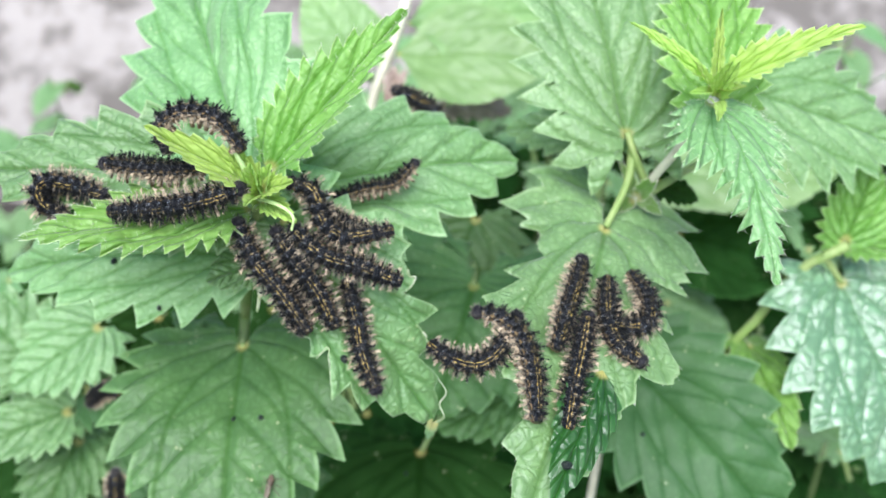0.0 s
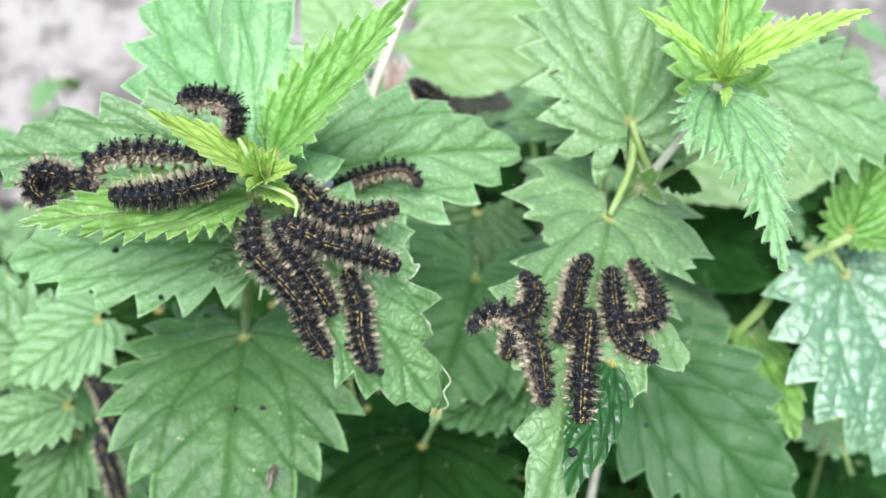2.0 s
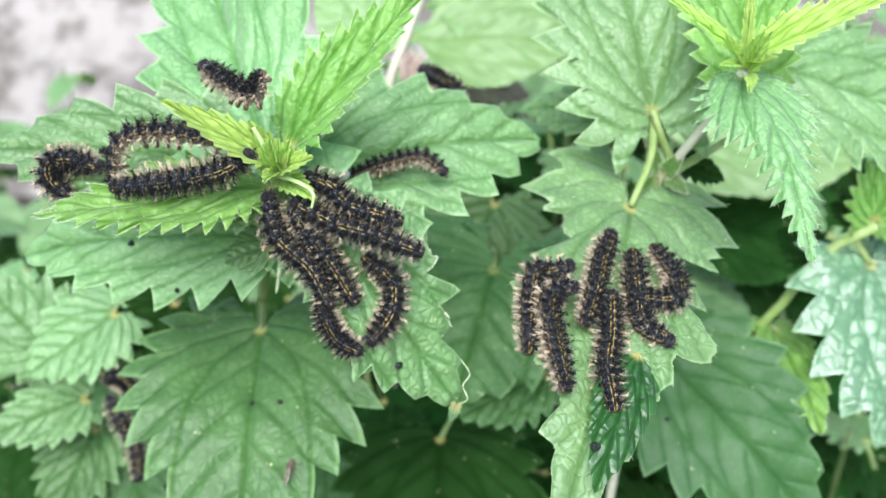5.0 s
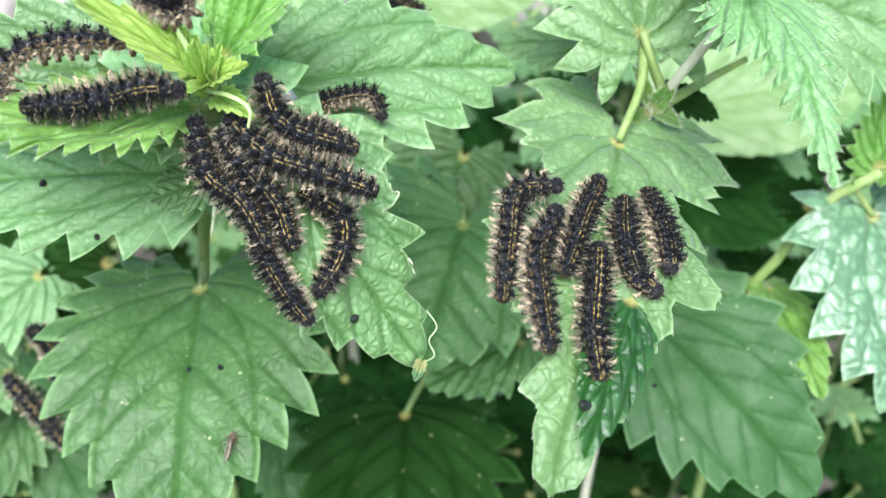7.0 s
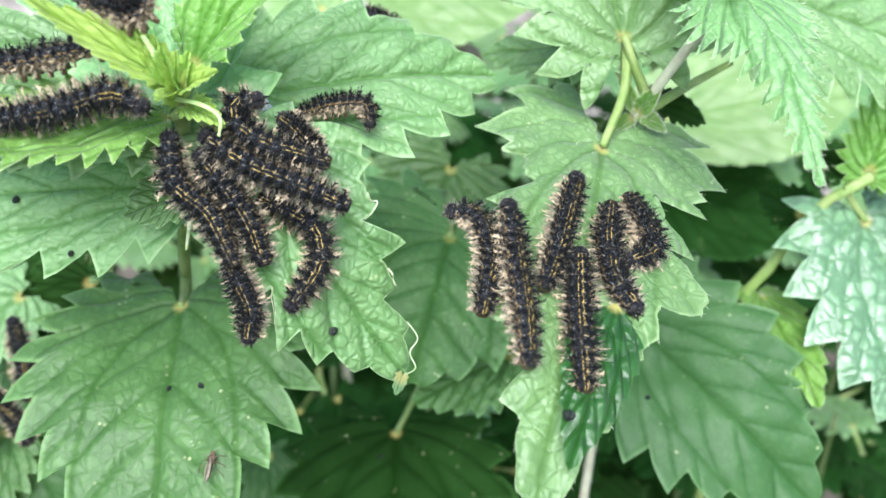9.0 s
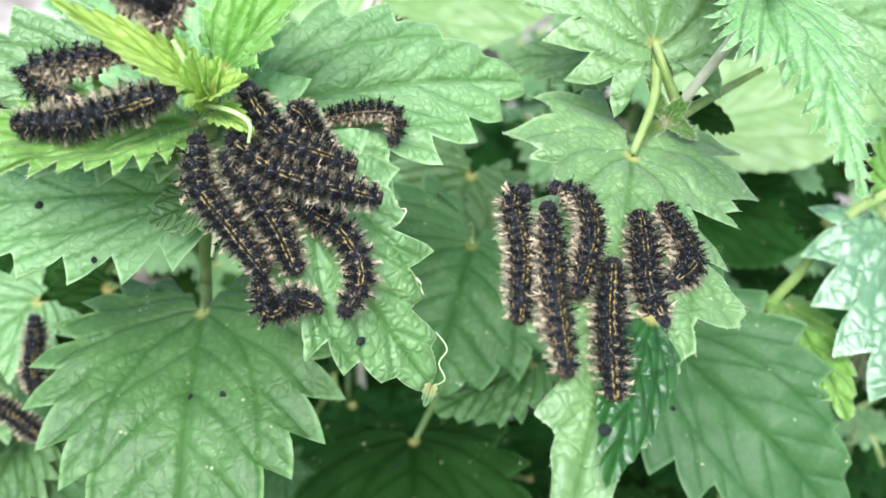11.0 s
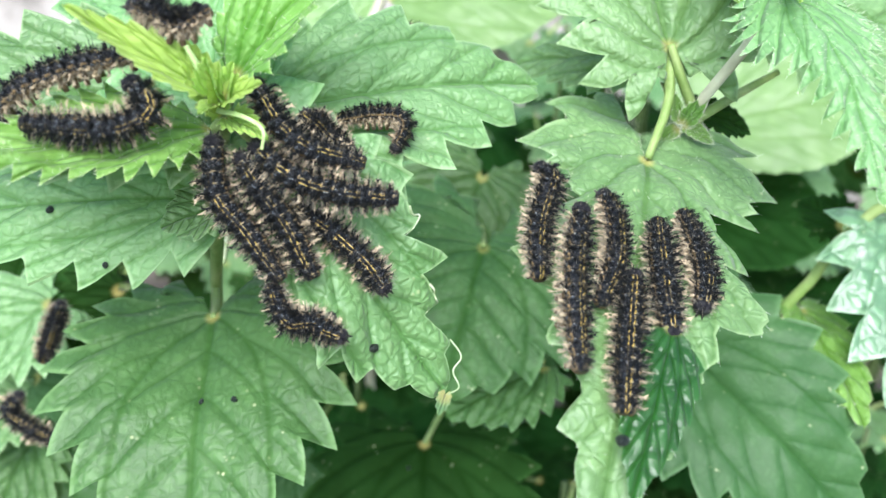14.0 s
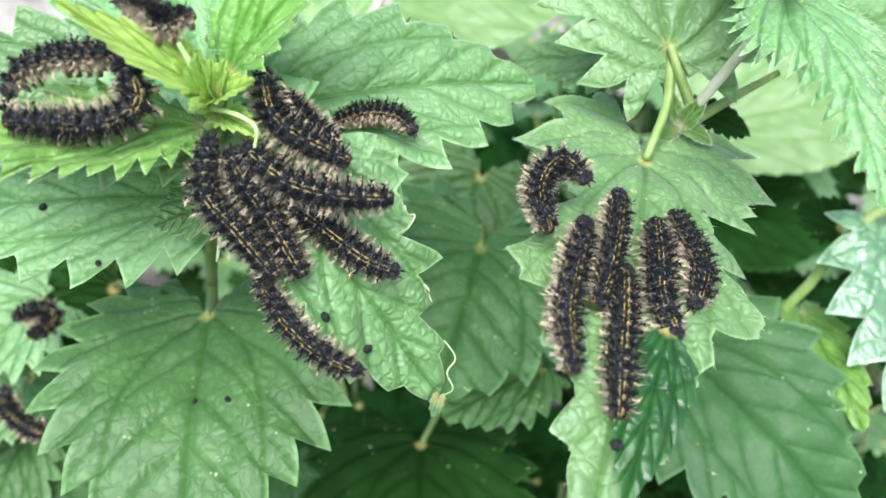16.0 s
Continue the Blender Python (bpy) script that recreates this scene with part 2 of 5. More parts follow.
# Shaded copy of the nettle leaf; its darker green stands for shade.
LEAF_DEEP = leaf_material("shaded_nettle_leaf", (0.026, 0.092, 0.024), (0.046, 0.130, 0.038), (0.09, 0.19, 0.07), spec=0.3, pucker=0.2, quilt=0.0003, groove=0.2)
LEAF_MID = leaf_material("full_grown_nettle_leaf", (0.036, 0.112, 0.024), (0.066, 0.172, 0.042), (0.14, 0.28, 0.095), spec=0.45, pucker=0.3, net=480.0, quilt=0.0005, groove=0.35)
LEAF_ROLLED = leaf_material("rolled_nettle_leaf", (0.095, 0.245, 0.068), (0.170, 0.365, 0.120), (0.27, 0.45, 0.19), rough=0.52, quilt=0.0005, spots=0.8, net=620.0, pucker=0.38, groove=0.5, spec=0.8)
LEAF_YOUNG = leaf_material("young_nettle_leaf", (0.095, 0.27, 0.030), (0.165, 0.38, 0.060), (0.34, 0.55, 0.16), rough=0.5, through_light=0.38, spots=0.1, rungs=5.0, groove=0.38, quilt=0.0006)
LEAF_BUD = leaf_material("bud_leaf", (0.31, 0.56, 0.07), (0.47, 0.74, 0.15), (0.62, 0.82, 0.30), rough=0.55, through_light=0.42, spots=0.0, rungs=0.0, groove=0.04, pucker=0.1, quilt=0.0003)
LEAF_PALE = leaf_material("pale_broad_leaf", (0.14, 0.29, 0.085), (0.19, 0.35, 0.115), (0.21, 0.37, 0.13), rough=0.5, spots=0.0, quilt=0.0002, rungs=0.0, net=150.0, groove=0.2)
LEAF_SHINY = leaf_material("shiny_leaf", (0.10, 0.23, 0.105), (0.15, 0.31, 0.15), (0.22, 0.36, 0.20), rough=0.36, spots=0.3, quilt=0.0004, spec=1.0, rungs=4.0, net=330.0, pucker=0.9)
STEM = plain_material("nettle_stem", (0.16, 0.26, 0.06), (0.30, 0.38, 0.14), rough=0.5, scale=220.0)
# Stem green darkened for the back rows; their shade is in the colour.
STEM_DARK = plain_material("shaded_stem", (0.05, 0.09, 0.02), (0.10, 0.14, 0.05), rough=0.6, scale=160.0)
STEM_PALE = plain_material("pale_stipule", (0.34, 0.52, 0.16), (0.50, 0.66, 0.28), rough=0.55, scale=300.0)
STEM_PINK = plain_material("pale_ribbed_stem", (0.44, 0.43, 0.30), (0.62, 0.64, 0.46), rough=0.55, scale=160.0)
SKIN = skin_material()
HEAD = plain_material("caterpillar_head", (0.004, 0.004, 0.006), (0.03, 0.03, 0.03), rough=0.4, scale=1500.0, bump=0.0002, spec=0.2)
SPINE_DARK = plain_material("dark_spine", (0.006, 0.007, 0.007), (0.02, 0.022, 0.02), rough=0.4, scale=900.0, spec=0.15)
SPINE_PALE = plain_material("fine_hair", (0.18, 0.16, 0.11), (0.46, 0.42, 0.31), rough=0.5, scale=900.0)
SPINE_TAN = plain_material("tan_spine", (0.40, 0.31, 0.18), (0.76, 0.66, 0.46), rough=0.55, scale=900.0)
HAIRS = plain_material("leaf_hair", (0.62, 0.68, 0.45), (0.80, 0.84, 0.66), rough=0.4, scale=900.0)
FRASS = plain_material("frass", (0.004, 0.008, 0.006), (0.02, 0.03, 0.02), rough=0.35, scale=1400.0)
SILK = plain_material("silk", (0.75, 0.76, 0.72), (0.85, 0.86, 0.82), rough=0.5, scale=500.0)
DRY = plain_material("dry_leaf_edge", (0.26, 0.36, 0.16), (0.56, 0.60, 0.42), rough=0.8, scale=700.0)
SOIL = plain_material("soil", (0.030, 0.026, 0.018), (0.11, 0.095, 0.07), rough=0.9, scale=14.0, bump=0.01)
WALL = plain_material("weathered_concrete", (0.13, 0.12, 0.10), (0.36, 0.34, 0.30), rough=0.85, scale=11.0, bump=0.004, contrast=(0.38, 0.60))
LITTER = plain_material("dry_litter", (0.20, 0.15, 0.11), (0.40, 0.33, 0.27), rough=0.9, scale=120.0)
FLY = plain_material("fly_body", (0.05, 0.035, 0.02), (0.16, 0.11, 0.07), rough=0.5, scale=900.0)
WING = plain_material("fly_wing", (0.14, 0.12, 0.08), (0.24, 0.21, 0.15), rough=0.3, scale=600.0)


# ---- builders ----
def part(name, mesh, material, parent, label=""):
    """Links a bmesh, or a mesh that is shared, as one mesh object under a thing or a part."""
    if isinstance(mesh, bmesh.types.BMesh):
        data = bpy.data.meshes.new(name)
        mesh.to_mesh(data)
        mesh.free()
        data.materials.append(material)
        for face in data.polygons:
            face.use_smooth = True
    else:
        data = mesh
    ob = new(name, data)
    ob.parent = parent
    return tagged(ob, label)


def spline(points, count):
    """Points at even steps of length along a smooth curve through the given points."""
    p = np.array(points, float)
    gaps = np.linalg.norm(np.diff(p, axis=0), axis=1)
    slopes = []
    for i in range(len(p)):
        way = p[min(i + 1, len(p) - 1)] - p[max(i - 1, 0)]
        reach = min(gaps[max(i - 1, 0)], gaps[min(i, len(gaps) - 1)])
        slopes.append(way / max(1e-9, np.linalg.norm(way)) * reach)
    dense = []
    for i in range(len(p) - 1):
        for t in np.linspace(0, 1, 24, endpoint=False):
            dense.append((2 * t ** 3 - 3 * t * t + 1) * p[i] + (t ** 3 - 2 * t * t + t) * slopes[i] + (3 * t * t - 2 * t ** 3) * p[i + 1] + (t ** 3 - t * t) * slopes[i + 1])
    dense.append(p[-1])
    dense = np.array(dense)
    run = np.concatenate([[0], np.cumsum(np.linalg.norm(np.diff(dense, axis=0), axis=1))])
    want = np.linspace(0, run[-1], count)
    return np.stack([np.interp(want, run, dense[:, k]) for k in range(3)], axis=1)


def tube(points, r0, r1, count=24, sides=12, ridge=0.12, seed=0):
    """A tapered stalk with four soft ridges along a curve, in metres."""
    bm = bmesh.new()
    path = spline(points, count)
    rings = []
    side = Vector((1, 0, 0.2))
    for i, p in enumerate(path):
        way = Vector(path[min(i + 1, count - 1)] - path[max(i - 1, 0)]).normalized()
        side = (side - way * side.dot(way)).normalized()
        up = way.cross(side)
        r = r0 + (r1 - r0) * i / (count - 1)
        ring = []
        for k in range(sides):
            a = 2 * math.pi * k / sides
            rr = r * (1 + ridge * math.cos(4 * a) + 0.05 * noise.noise(Vector((i * 0.7, k, seed))))
            ring.append(bm.verts.new(Vector(p) + side * (rr * math.cos(a)) + up * (rr * math.sin(a))))
        rings.append(ring)
    for a, b in zip(rings, rings[1:]):
        for k in range(sides):
            bm.faces.new((a[k], a[(k + 1) % sides], b[(k + 1) % sides], b[k]))
    bm.faces.new(rings[0][::-1])
    bm.faces.new(rings[-1])
    return bm


OUTLINE = ((0.0, 0.0, 0.0, 0.0), (0.10, 0.0, 0.35, 0.02), (0.28, 0.0, 0.85, 0.06), (0.48, 0.0, 1.0, 0.10), (0.70, 0.01, 0.75, 0.13), (0.88, 0.07, 0.25, 0.11), (0.98, 0.18, 0.0, 0.06), (1.0, 0.29, 0.0, 0.0), (0.94, 0.43, 0.0, 0.0), (0.80, 0.57, 0.0, 0.0), (0.60, 0.71, 0.0, 0.0), (0.38, 0.84, 0.0, 0.0), (0.16, 0.95, 0.0, 0.0), (0.0, 1.0, 0.0, 0.0))


TORN = []


def vein_gap(x, y):
    """How far a spot of the flat blade lies from the nearest vein, 0 to 1; x in half widths, y in lengths."""
    from_arch = x - ARCH_REACH * (1 - math.exp(-max(0.0, y) / ARCH_RISE))
    if from_arch > 0:
        slant = y - OUTER_SLOPE * x - SWEEP * x * x
        row = (slant if slant > 0 else slant / (x + 0.3)) / OUTER_STEP
    else:
        row = (y - INNER_SLOPE * x - SWEEP * x * x - 0.05) / INNER_STEP
    return min(1.0, 4.5 * abs(row % 1.0 - 0.5), 8 * x + 0.05, 8 * abs(from_arch) + 0.05)


def blade(length, width, teeth=9, fold=8.0, curl=0.0, droop=0.15, roll=0.0, quilt=0.02, tooth=0.29, heart=0.16, bites=(), ripple=0.05, seed=0, broad=0.6, fine=True, lean=0.2):
    """A serrated leaf blade: base at the origin, midrib along y, upper side +z.
    fold: degrees by which each half rises from the midrib; roll: more of it towards the tip; curl: how far the halves arch;
    droop: how far the tip bends down, in lengths; heart: how far the lobes reach back past the base; bites: (side, from, to, depth) eaten out of the margin."""
    rng = random.Random(seed)
    bm = bmesh.new()
    layer, rim = bm.loops.layers.uv.new("blade"), bm.loops.layers.uv.new("rim")
    half = width / 2
    stops = [0.0, 0.03, 0.08, 0.15, 0.23, 0.31, 0.40, 0.49, 0.58, 0.67, 0.76, 0.84, 0.91, 0.96, 1.0] if fine else [0.0, 0.08, 0.25, 0.45, 0.65, 0.82, 0.94, 1.0]
    phases = [0.0, 0.12, 0.24, 0.36, 0.48, 0.58, 0.66, 0.78, 0.9] if fine else [0.0, 0.25, 0.48, 0.66, 0.84]
    sub = len(phases)
    wobble = [rng.uniform(0.75, 1.2) for _ in range(2 * teeth + 2)]
    stretch = math.log(0.5 ** (1 / broad)) / math.log(0.29)
    narrow = max(0.0, 1 - heart / 0.12)
    outline = []
    for x, y, back, taper in OUTLINE:
        y += narrow * taper
        outline.append((x * half, length * ((y ** stretch if y > 0 else 0.0) - heart * back), 0.0))
    edge = spline(outline, 260)
    total = teeth * sub
    coords = {}
    for sgn in (-1, 1):
        for i in range(total + 1):
            cell, ph = divmod(i, sub)
            ph = phases[ph]
            q = min(1.0, (cell + ph) / teeth)
            spot = q * (len(edge) - 1)
            lo = min(int(spot), len(edge) - 2)
            e = (edge[lo] + (edge[lo + 1] - edge[lo]) * (spot - lo))[:2]
            ahead = (edge[min(lo + 3, len(edge) - 1)] - edge[max(lo - 3, 0)])[:2]
            ahead = ahead / max(1e-9, np.linalg.norm(ahead))
            out = np.array((ahead[1], -ahead[0]))
            rise = (ph / 0.66) ** 0.85 if ph <= 0.66 else ((1 - ph) / 0.34) ** 1.15
            size = tooth * half * wobble[cell + (teeth if sgn > 0 else 0)] * min(1.0, 2.6 * (1 - q) + 0.12) * min(1.0, 0.15 + 5 * q)
            push = out * size * (rise - 0.45) + ahead * (lean / teeth * length * rise * min(1.0, 4 * (1 - q))) if 0 < q < 1 else np.zeros(2)
            reach = 1.0
            for b_side, b0, b1, deep in bites:
                if b_side == sgn and b0 < q < b1:
                    reach -= deep * math.sin(math.pi * (q - b0) / (b1 - b0)) ** 0.5 * (0.9 + 0.5 * noise.noise(Vector((q * 27, sgn, seed))))
            m = np.array((0.0, min(length, max(0.0, e[1] - 0.55 * e[0]))))
            for j, v in enumerate(stops):
                w = v - (1 - max(0.3, reach)) * v * v
                k = max(0.0, (v - 0.5) / 0.5)
                p = m + (e - m) * w + push * k * k * (3 - 2 * k)
                x, y = sgn * p[0], p[1]
                u = y / length
                flat = (0.5 + 0.5 * x / half, u)
                z = 1.5 * quilt * half * (vein_gap(abs(x) / half, u) ** 0.6 - 0.6) * min(1.0, 4.0 * (1 - v) + 0.25)
                z -= 0.35 * size * rise * k * k
                z += ripple * length * noise.noise(Vector((x / width * 2.3, y / length * 2.6, seed * 3.7)))
                z += 0.36 * ripple * length * noise.noise(Vector((x / width * 9, y / length * 10, seed * 1.3)))
                angle = radians(fold + roll * max(0.0, min(1.0, u)) ** 1.2)
                ax = abs(x)
                if abs(curl) + roll > 20:
                    bend = radians(curl + roll * max(0.0, min(1.0, (u - 0.12) / 0.45))) / half
                    th = radians(fold) + bend * ax
                    if abs(bend) > 1e-6:
                        xx = (math.sin(th) - math.sin(radians(fold))) / bend
                        zz = -(math.cos(th) - math.cos(radians(fold))) / bend
                    else:
                        xx, zz = ax, 0
                    x2, z2 = math.copysign(xx, x) if x else 0.0, z * math.cos(th) + zz
                    x2 -= math.copysign(z * math.sin(th), x) if x else 0
                else:
                    x2 = x * math.cos(angle)
                    z2 = z + ax * math.sin(angle) - radians(curl) * ax * ax / half * 0.5
                # bend the midrib down along an arc
                a = 2 * droop * u
                if abs(droop) > 1e-4:
                    ay = length * math.sin(a) / (2 * droop)
                    az = -length * (1 - math.cos(a)) / (2 * droop)
                else:
                    ay, az = y, 0
                coords[sgn, i, j] = (Vector((x2, ay + z2 * math.sin(a), az + z2 * math.cos(a))), flat, (v, q))
    TORN.clear()
    for b_side, b0, b1, deep in bites:
        ring = [coords[b_side, i, len(stops) - 1][0] for i in range(total + 1) if b0 <= coords[b_side, i, 0][2][1] <= b1]
        if deep > 0.12 and len(ring) > 4:
            TORN.append(ring)
    made = {}

    def vert(key):
        sgn, i, j = key
        if j == 0:
            key = (1, i, 0)
        if key not in made:
            made[key] = bm.verts.new(coords[key][0])
        return made[key]

    for sgn in (-1, 1):
        for i in range(total):
            for j in range(len(stops) - 1):
                keys = [(sgn, i, j), (sgn, i, j + 1), (sgn, i + 1, j + 1), (sgn, i + 1, j)]
                if sgn < 0:
                    keys.reverse()
                verts = [vert(k) for k in keys]
                if len(set(verts)) < 3:
                    continue
                try:
                    face = bm.faces.new(verts)
                except ValueError:
                    continue
                for loop, k in zip(face.loops, keys):
                    loop[layer].uv, loop[rim].uv = coords[k][1:]
    bmesh.ops.remove_doubles(bm, verts=bm.verts, dist=length * 1e-4)
    return bm


def plant(base, label):
    ob = new("nettle_plant")
    ob.location = Vector(base) / 1000
    return tagged(ob, label, "nettle plant", "nettle plants")


def stem(owner, points, r0, r1, material=None, label="", name="stem"):
    """A stalk of the plant through points in millimetres of the place."""
    root = owner.matrix_basis.translation
    bm = tube([tuple(Vector(p) / 1000 - root) for p in points], r0 / 1000, r1 / 1000, count=40 + 6 * len(points))
    return part(name, bm, material or STEM, owner, label)


LEAVES = {}


def fringe(data, seed):
    """Fine pale hairs along the margin of a young leaf and scattered on it."""
    rng = random.Random(seed)
    count = {}
    for face in data.polygons:
        for edge in face.edge_keys:
            count[edge] = count.get(edge, 0) + 1
    bm = bmesh.new()
    middle = sum((v.co for v in data.vertices), Vector()) / len(data.vertices)
    for (a, b), n in count.items():
        if n == 1:
            p = data.vertices[a].co.lerp(data.vertices[b].co, rng.random())
            out = (p - middle).normalized() * 0.7 + Vector((rng.uniform(-0.4, 0.4), 0.55, rng.uniform(-0.3, 0.8)))
            cone(bm, p, p + out.normalized() * rng.uniform(0.0004, 0.0011), 0.00003, 3)
    for v in data.vertices:
        if rng.random() < 0.06:
            cone(bm, v.co.copy(), v.co + (v.normal + Vector((rng.uniform(-0.5, 0.5), rng.uniform(-0.2, 0.6), 0))) * rng.uniform(0.0004, 0.0009), 0.00003, 3)
    return bm


def leaf(owner, base, tip, width, material=None, twist=0.0, hint=(0, -0.62, 0.78), petiole=None, label="", key="", **shape):
    """A leaf from its base to its tip, in millimetres of the place; twist turns it about its midrib."""
    a, b = Vector(base) / 1000, Vector(tip) / 1000
    along = (b - a).normalized()
    up = Vector(hint)
    up = (up - along * up.dot(along)).normalized()
    turn = Matrix((along.cross(up), along, up)).transposed().to_4x4()
    droop = shape.get("droop", 0.15)
    chord = math.sin(droop) / droop if abs(droop) > 1e-3 else 1.0
    bm = blade((b - a).length / chord, width / 1000, seed=len(LEAVES) + 1, **shape)
    ob = part("leaf", bm, material or LEAF, owner, label)
    root = owner.matrix_basis.translation
    ob.matrix_basis = Matrix.Translation(a - root) @ turn @ pose(0, 0, 0, math.degrees(droop), twist, 0)
    LEAVES[key or len(LEAVES)] = ob
    if material is LEAF_YOUNG or key in ("rolled", "hanging"):
        part("hair", fringe(ob.data, len(LEAVES)), HAIRS, ob)
    for ring in [list(r) for r in TORN] if key == "grazed" else []:
        rng = random.Random(len(ring))
        for a0 in range(2, len(ring) - 5, 9):
            line = [tuple(p + Vector((rng.uniform(-1, 1), rng.uniform(-1, 1), rng.uniform(-0.4, 1.2))) * 0.0003) for p in ring[a0:a0 + rng.choice((5, 7))]]
            part("torn_edge", tube(line, 0.00016, 0.00004, count=4 * len(line), sides=6, ridge=0.3, seed=a0), DRY, ob, "dry whitish margin where the leaf was eaten")
    if petiole:
        inverse = (Matrix.Translation(root) @ ob.matrix_basis).inverted()
        pts = [inverse @ (Vector(p) / 1000) for p in (*petiole, base)]
        part("petiole", tube([tuple(p) for p in pts], 0.0009, 0.0006, count=16), STEM, ob)
    return ob


def cone(bm, foot, tip, radius, sides=4):
    way = (tip - foot).normalized()
    side = way.orthogonal().normalized()
    up = way.cross(side)
    ring = [bm.verts.new(foot + (side * math.cos(a) + up * math.sin(a)) * radius) for a in (2 * math.pi * k / sides for k in range(sides))]
    top = bm.verts.new(tip)
    for k in range(sides):
        bm.faces.new((ring[k], ring[(k + 1) % sides], top))


def segment_mesh(kind):
    """One body ring, 2.1 mm long and 3.4 mm wide, head towards -y; some carry legs underneath."""
    bm = bmesh.new()
    rings = []
    for i in range(13):
        f = i / 12 * 2 - 1
        r = 0.00158 * (1 - 0.30 * abs(f) ** 2.6) * (1 - 0.045 * math.cos(f * math.pi * 4))
        ring = []
        for k in range(22):
            a = 2 * math.pi * k / 22
            ring.append(bm.verts.new((r * math.sin(a), f * 0.00115, r * math.cos(a) * (0.95 if math.cos(a) > 0 else 0.8))))
        rings.append(ring)
    for a, b in zip(rings, rings[1:]):
        for k in range(22):
            bm.faces.new((a[k], b[k], b[(k + 1) % 22], a[(k + 1) % 22]))
    bm.faces.new(rings[0])
    bm.faces.new(rings[-1][::-1])
    if kind:
        for sgn in (-1, 1):
            foot = Vector((sgn * 0.0008, 0, -0.0009))
            end = Vector((sgn * 0.0011, 0, -0.0023))
            width = 0.00055 if kind == "proleg" else 0.0003
            m = Matrix.Translation((foot + end) / 2) @ (end - foot).to_track_quat("Z", "Y").to_matrix().to_4x4()
            bmesh.ops.create_cone(bm, cap_ends=True, segments=10, radius1=width, radius2=width * 0.6, depth=(end - foot).length, matrix=m)
    bmesh.ops.recalc_face_normals(bm, faces=bm.faces)
    data = bpy.data.meshes.new("segment")
    bm.to_mesh(data)
    bm.free()
    data.materials.append(SKIN)
    for face in data.polygons:
        face.use_smooth = True
    return data


def finish(bm, name, material):
    data = bpy.data.meshes.new(name)
    bm.to_mesh(data)
    bm.free()
    data.materials.append(material)
    return data


def spine_mesh(seed, material):
    """One branched spine, 1 mm long, along z: a tapering shaft whose side points grow out of it."""
    rng = random.Random(seed)
    bm = bmesh.new()
    rings = []
    for k in range(5):
        r = 0.00011 * (1 - k / 5.2)
        rings.append([bm.verts.new((r * math.cos(a), r * math.sin(a), -0.0001 + 0.00022 * k)) for a in (2 * math.pi * n / 5 + 0.6 * k for n in range(5))])
    top = bm.verts.new((0, 0, 0.00112))
    for a, b in zip(rings, rings[1:]):
        for n in range(5):
            p, q, r, t = a[n], a[(n + 1) % 5], b[(n + 1) % 5], b[n]
            if rng.random() < 0.3:
                mid = (p.co + q.co + r.co + t.co) / 4
                out = Vector((mid.x, mid.y, 0)).normalized() + Vector((rng.uniform(-0.4, 0.4), rng.uniform(-0.4, 0.4), rng.uniform(0.3, 1.0)))
                point = bm.verts.new(mid + out.normalized() * rng.uniform(0.00028, 0.00055))
                for u, v in ((p, q), (q, r), (r, t), (t, p)):
                    bm.faces.new((u, v, point))
            else:
                bm.faces.new((p, q, r, t))
    for n in range(5):
        bm.faces.new((rings[-1][n], rings[-1][(n + 1) % 5], top))
    return finish(bm, "spine", material)


def hair_mesh(seed):
    """The fine hair between the spines of one ring."""
    rng = random.Random(seed)
    bm = bmesh.new()
    tan = []
    for k in range(120):
        a = rng.uniform(-2.2, 2.2)
        way = Vector((math.sin(a) + rng.uniform(-0.3, 0.3), rng.uniform(-0.6, 0.6), math.cos(a))).normalized()
        foot = Vector((0.00162 * math.sin(a), rng.uniform(-0.0009, 0.0009), 0.0015 * math.cos(a)))
        cone(bm, foot, foot + way * rng.uniform(0.0007, 0.0011) * (1.5 if abs(a) > 1.0 else 1.0), 0.000036, 3)
        if abs(a) > 1.35 or rng.random() < 0.12:
            tan += [3 * k, 3 * k + 1, 3 * k + 2]
    data = finish(bm, "hair", SPINE_DARK)
    data.materials.append(SPINE_PALE)
    for k in tan:
        data.polygons[k].material_index = 1
    return data


def head_mesh():
    """A round granular head with a shallow cleft, jaws and many short bristles."""
    bm = bmesh.new()
    bmesh.ops.create_uvsphere(bm, u_segments=24, v_segments=16, radius=0.00112)
    for v in bm.verts:
        v.co.x *= 1.12
        v.co.y *= 0.9
        v.co *= 1 + 0.07 * noise.noise(v.co * 3800) - 0.12 * math.exp(-(v.co.x / 0.0002) ** 2) * max(0.0, v.co.z / 0.00112)
    for sgn in (-1, 1):
        cone(bm, Vector((sgn * 0.0004, -0.0009, -0.0004)), Vector((sgn * 0.0005, -0.0016, -0.0007)), 0.0002, 6)
    body = len(bm.faces)
    rng = random.Random(5)
    for k in range(90):
        way = Vector((rng.uniform(-1, 1), rng.uniform(-1, 0.5), rng.uniform(-0.5, 1))).normalized()
        foot = Vector((way.x * 1.2, way.y * 0.95, way.z)) * 0.00105
        cone(bm, foot, foot + (way + Vector((rng.uniform(-0.3, 0.3), rng.uniform(-0.3, 0.3), 0.2))).normalized() * rng.uniform(0.0004, 0.0009), 0.000035, 3)
    data = finish(bm, "head", HEAD)
    data.materials.append(SPINE_PALE)
    for face in data.polygons:
        face.use_smooth = face.index < body
        face.material_index = 1 if face.index >= body and (face.index // 3) % 2 else 0
    return data


SEGMENTS = {"": segment_mesh(""), "leg": segment_mesh("leg"), "proleg": segment_mesh("proleg")}
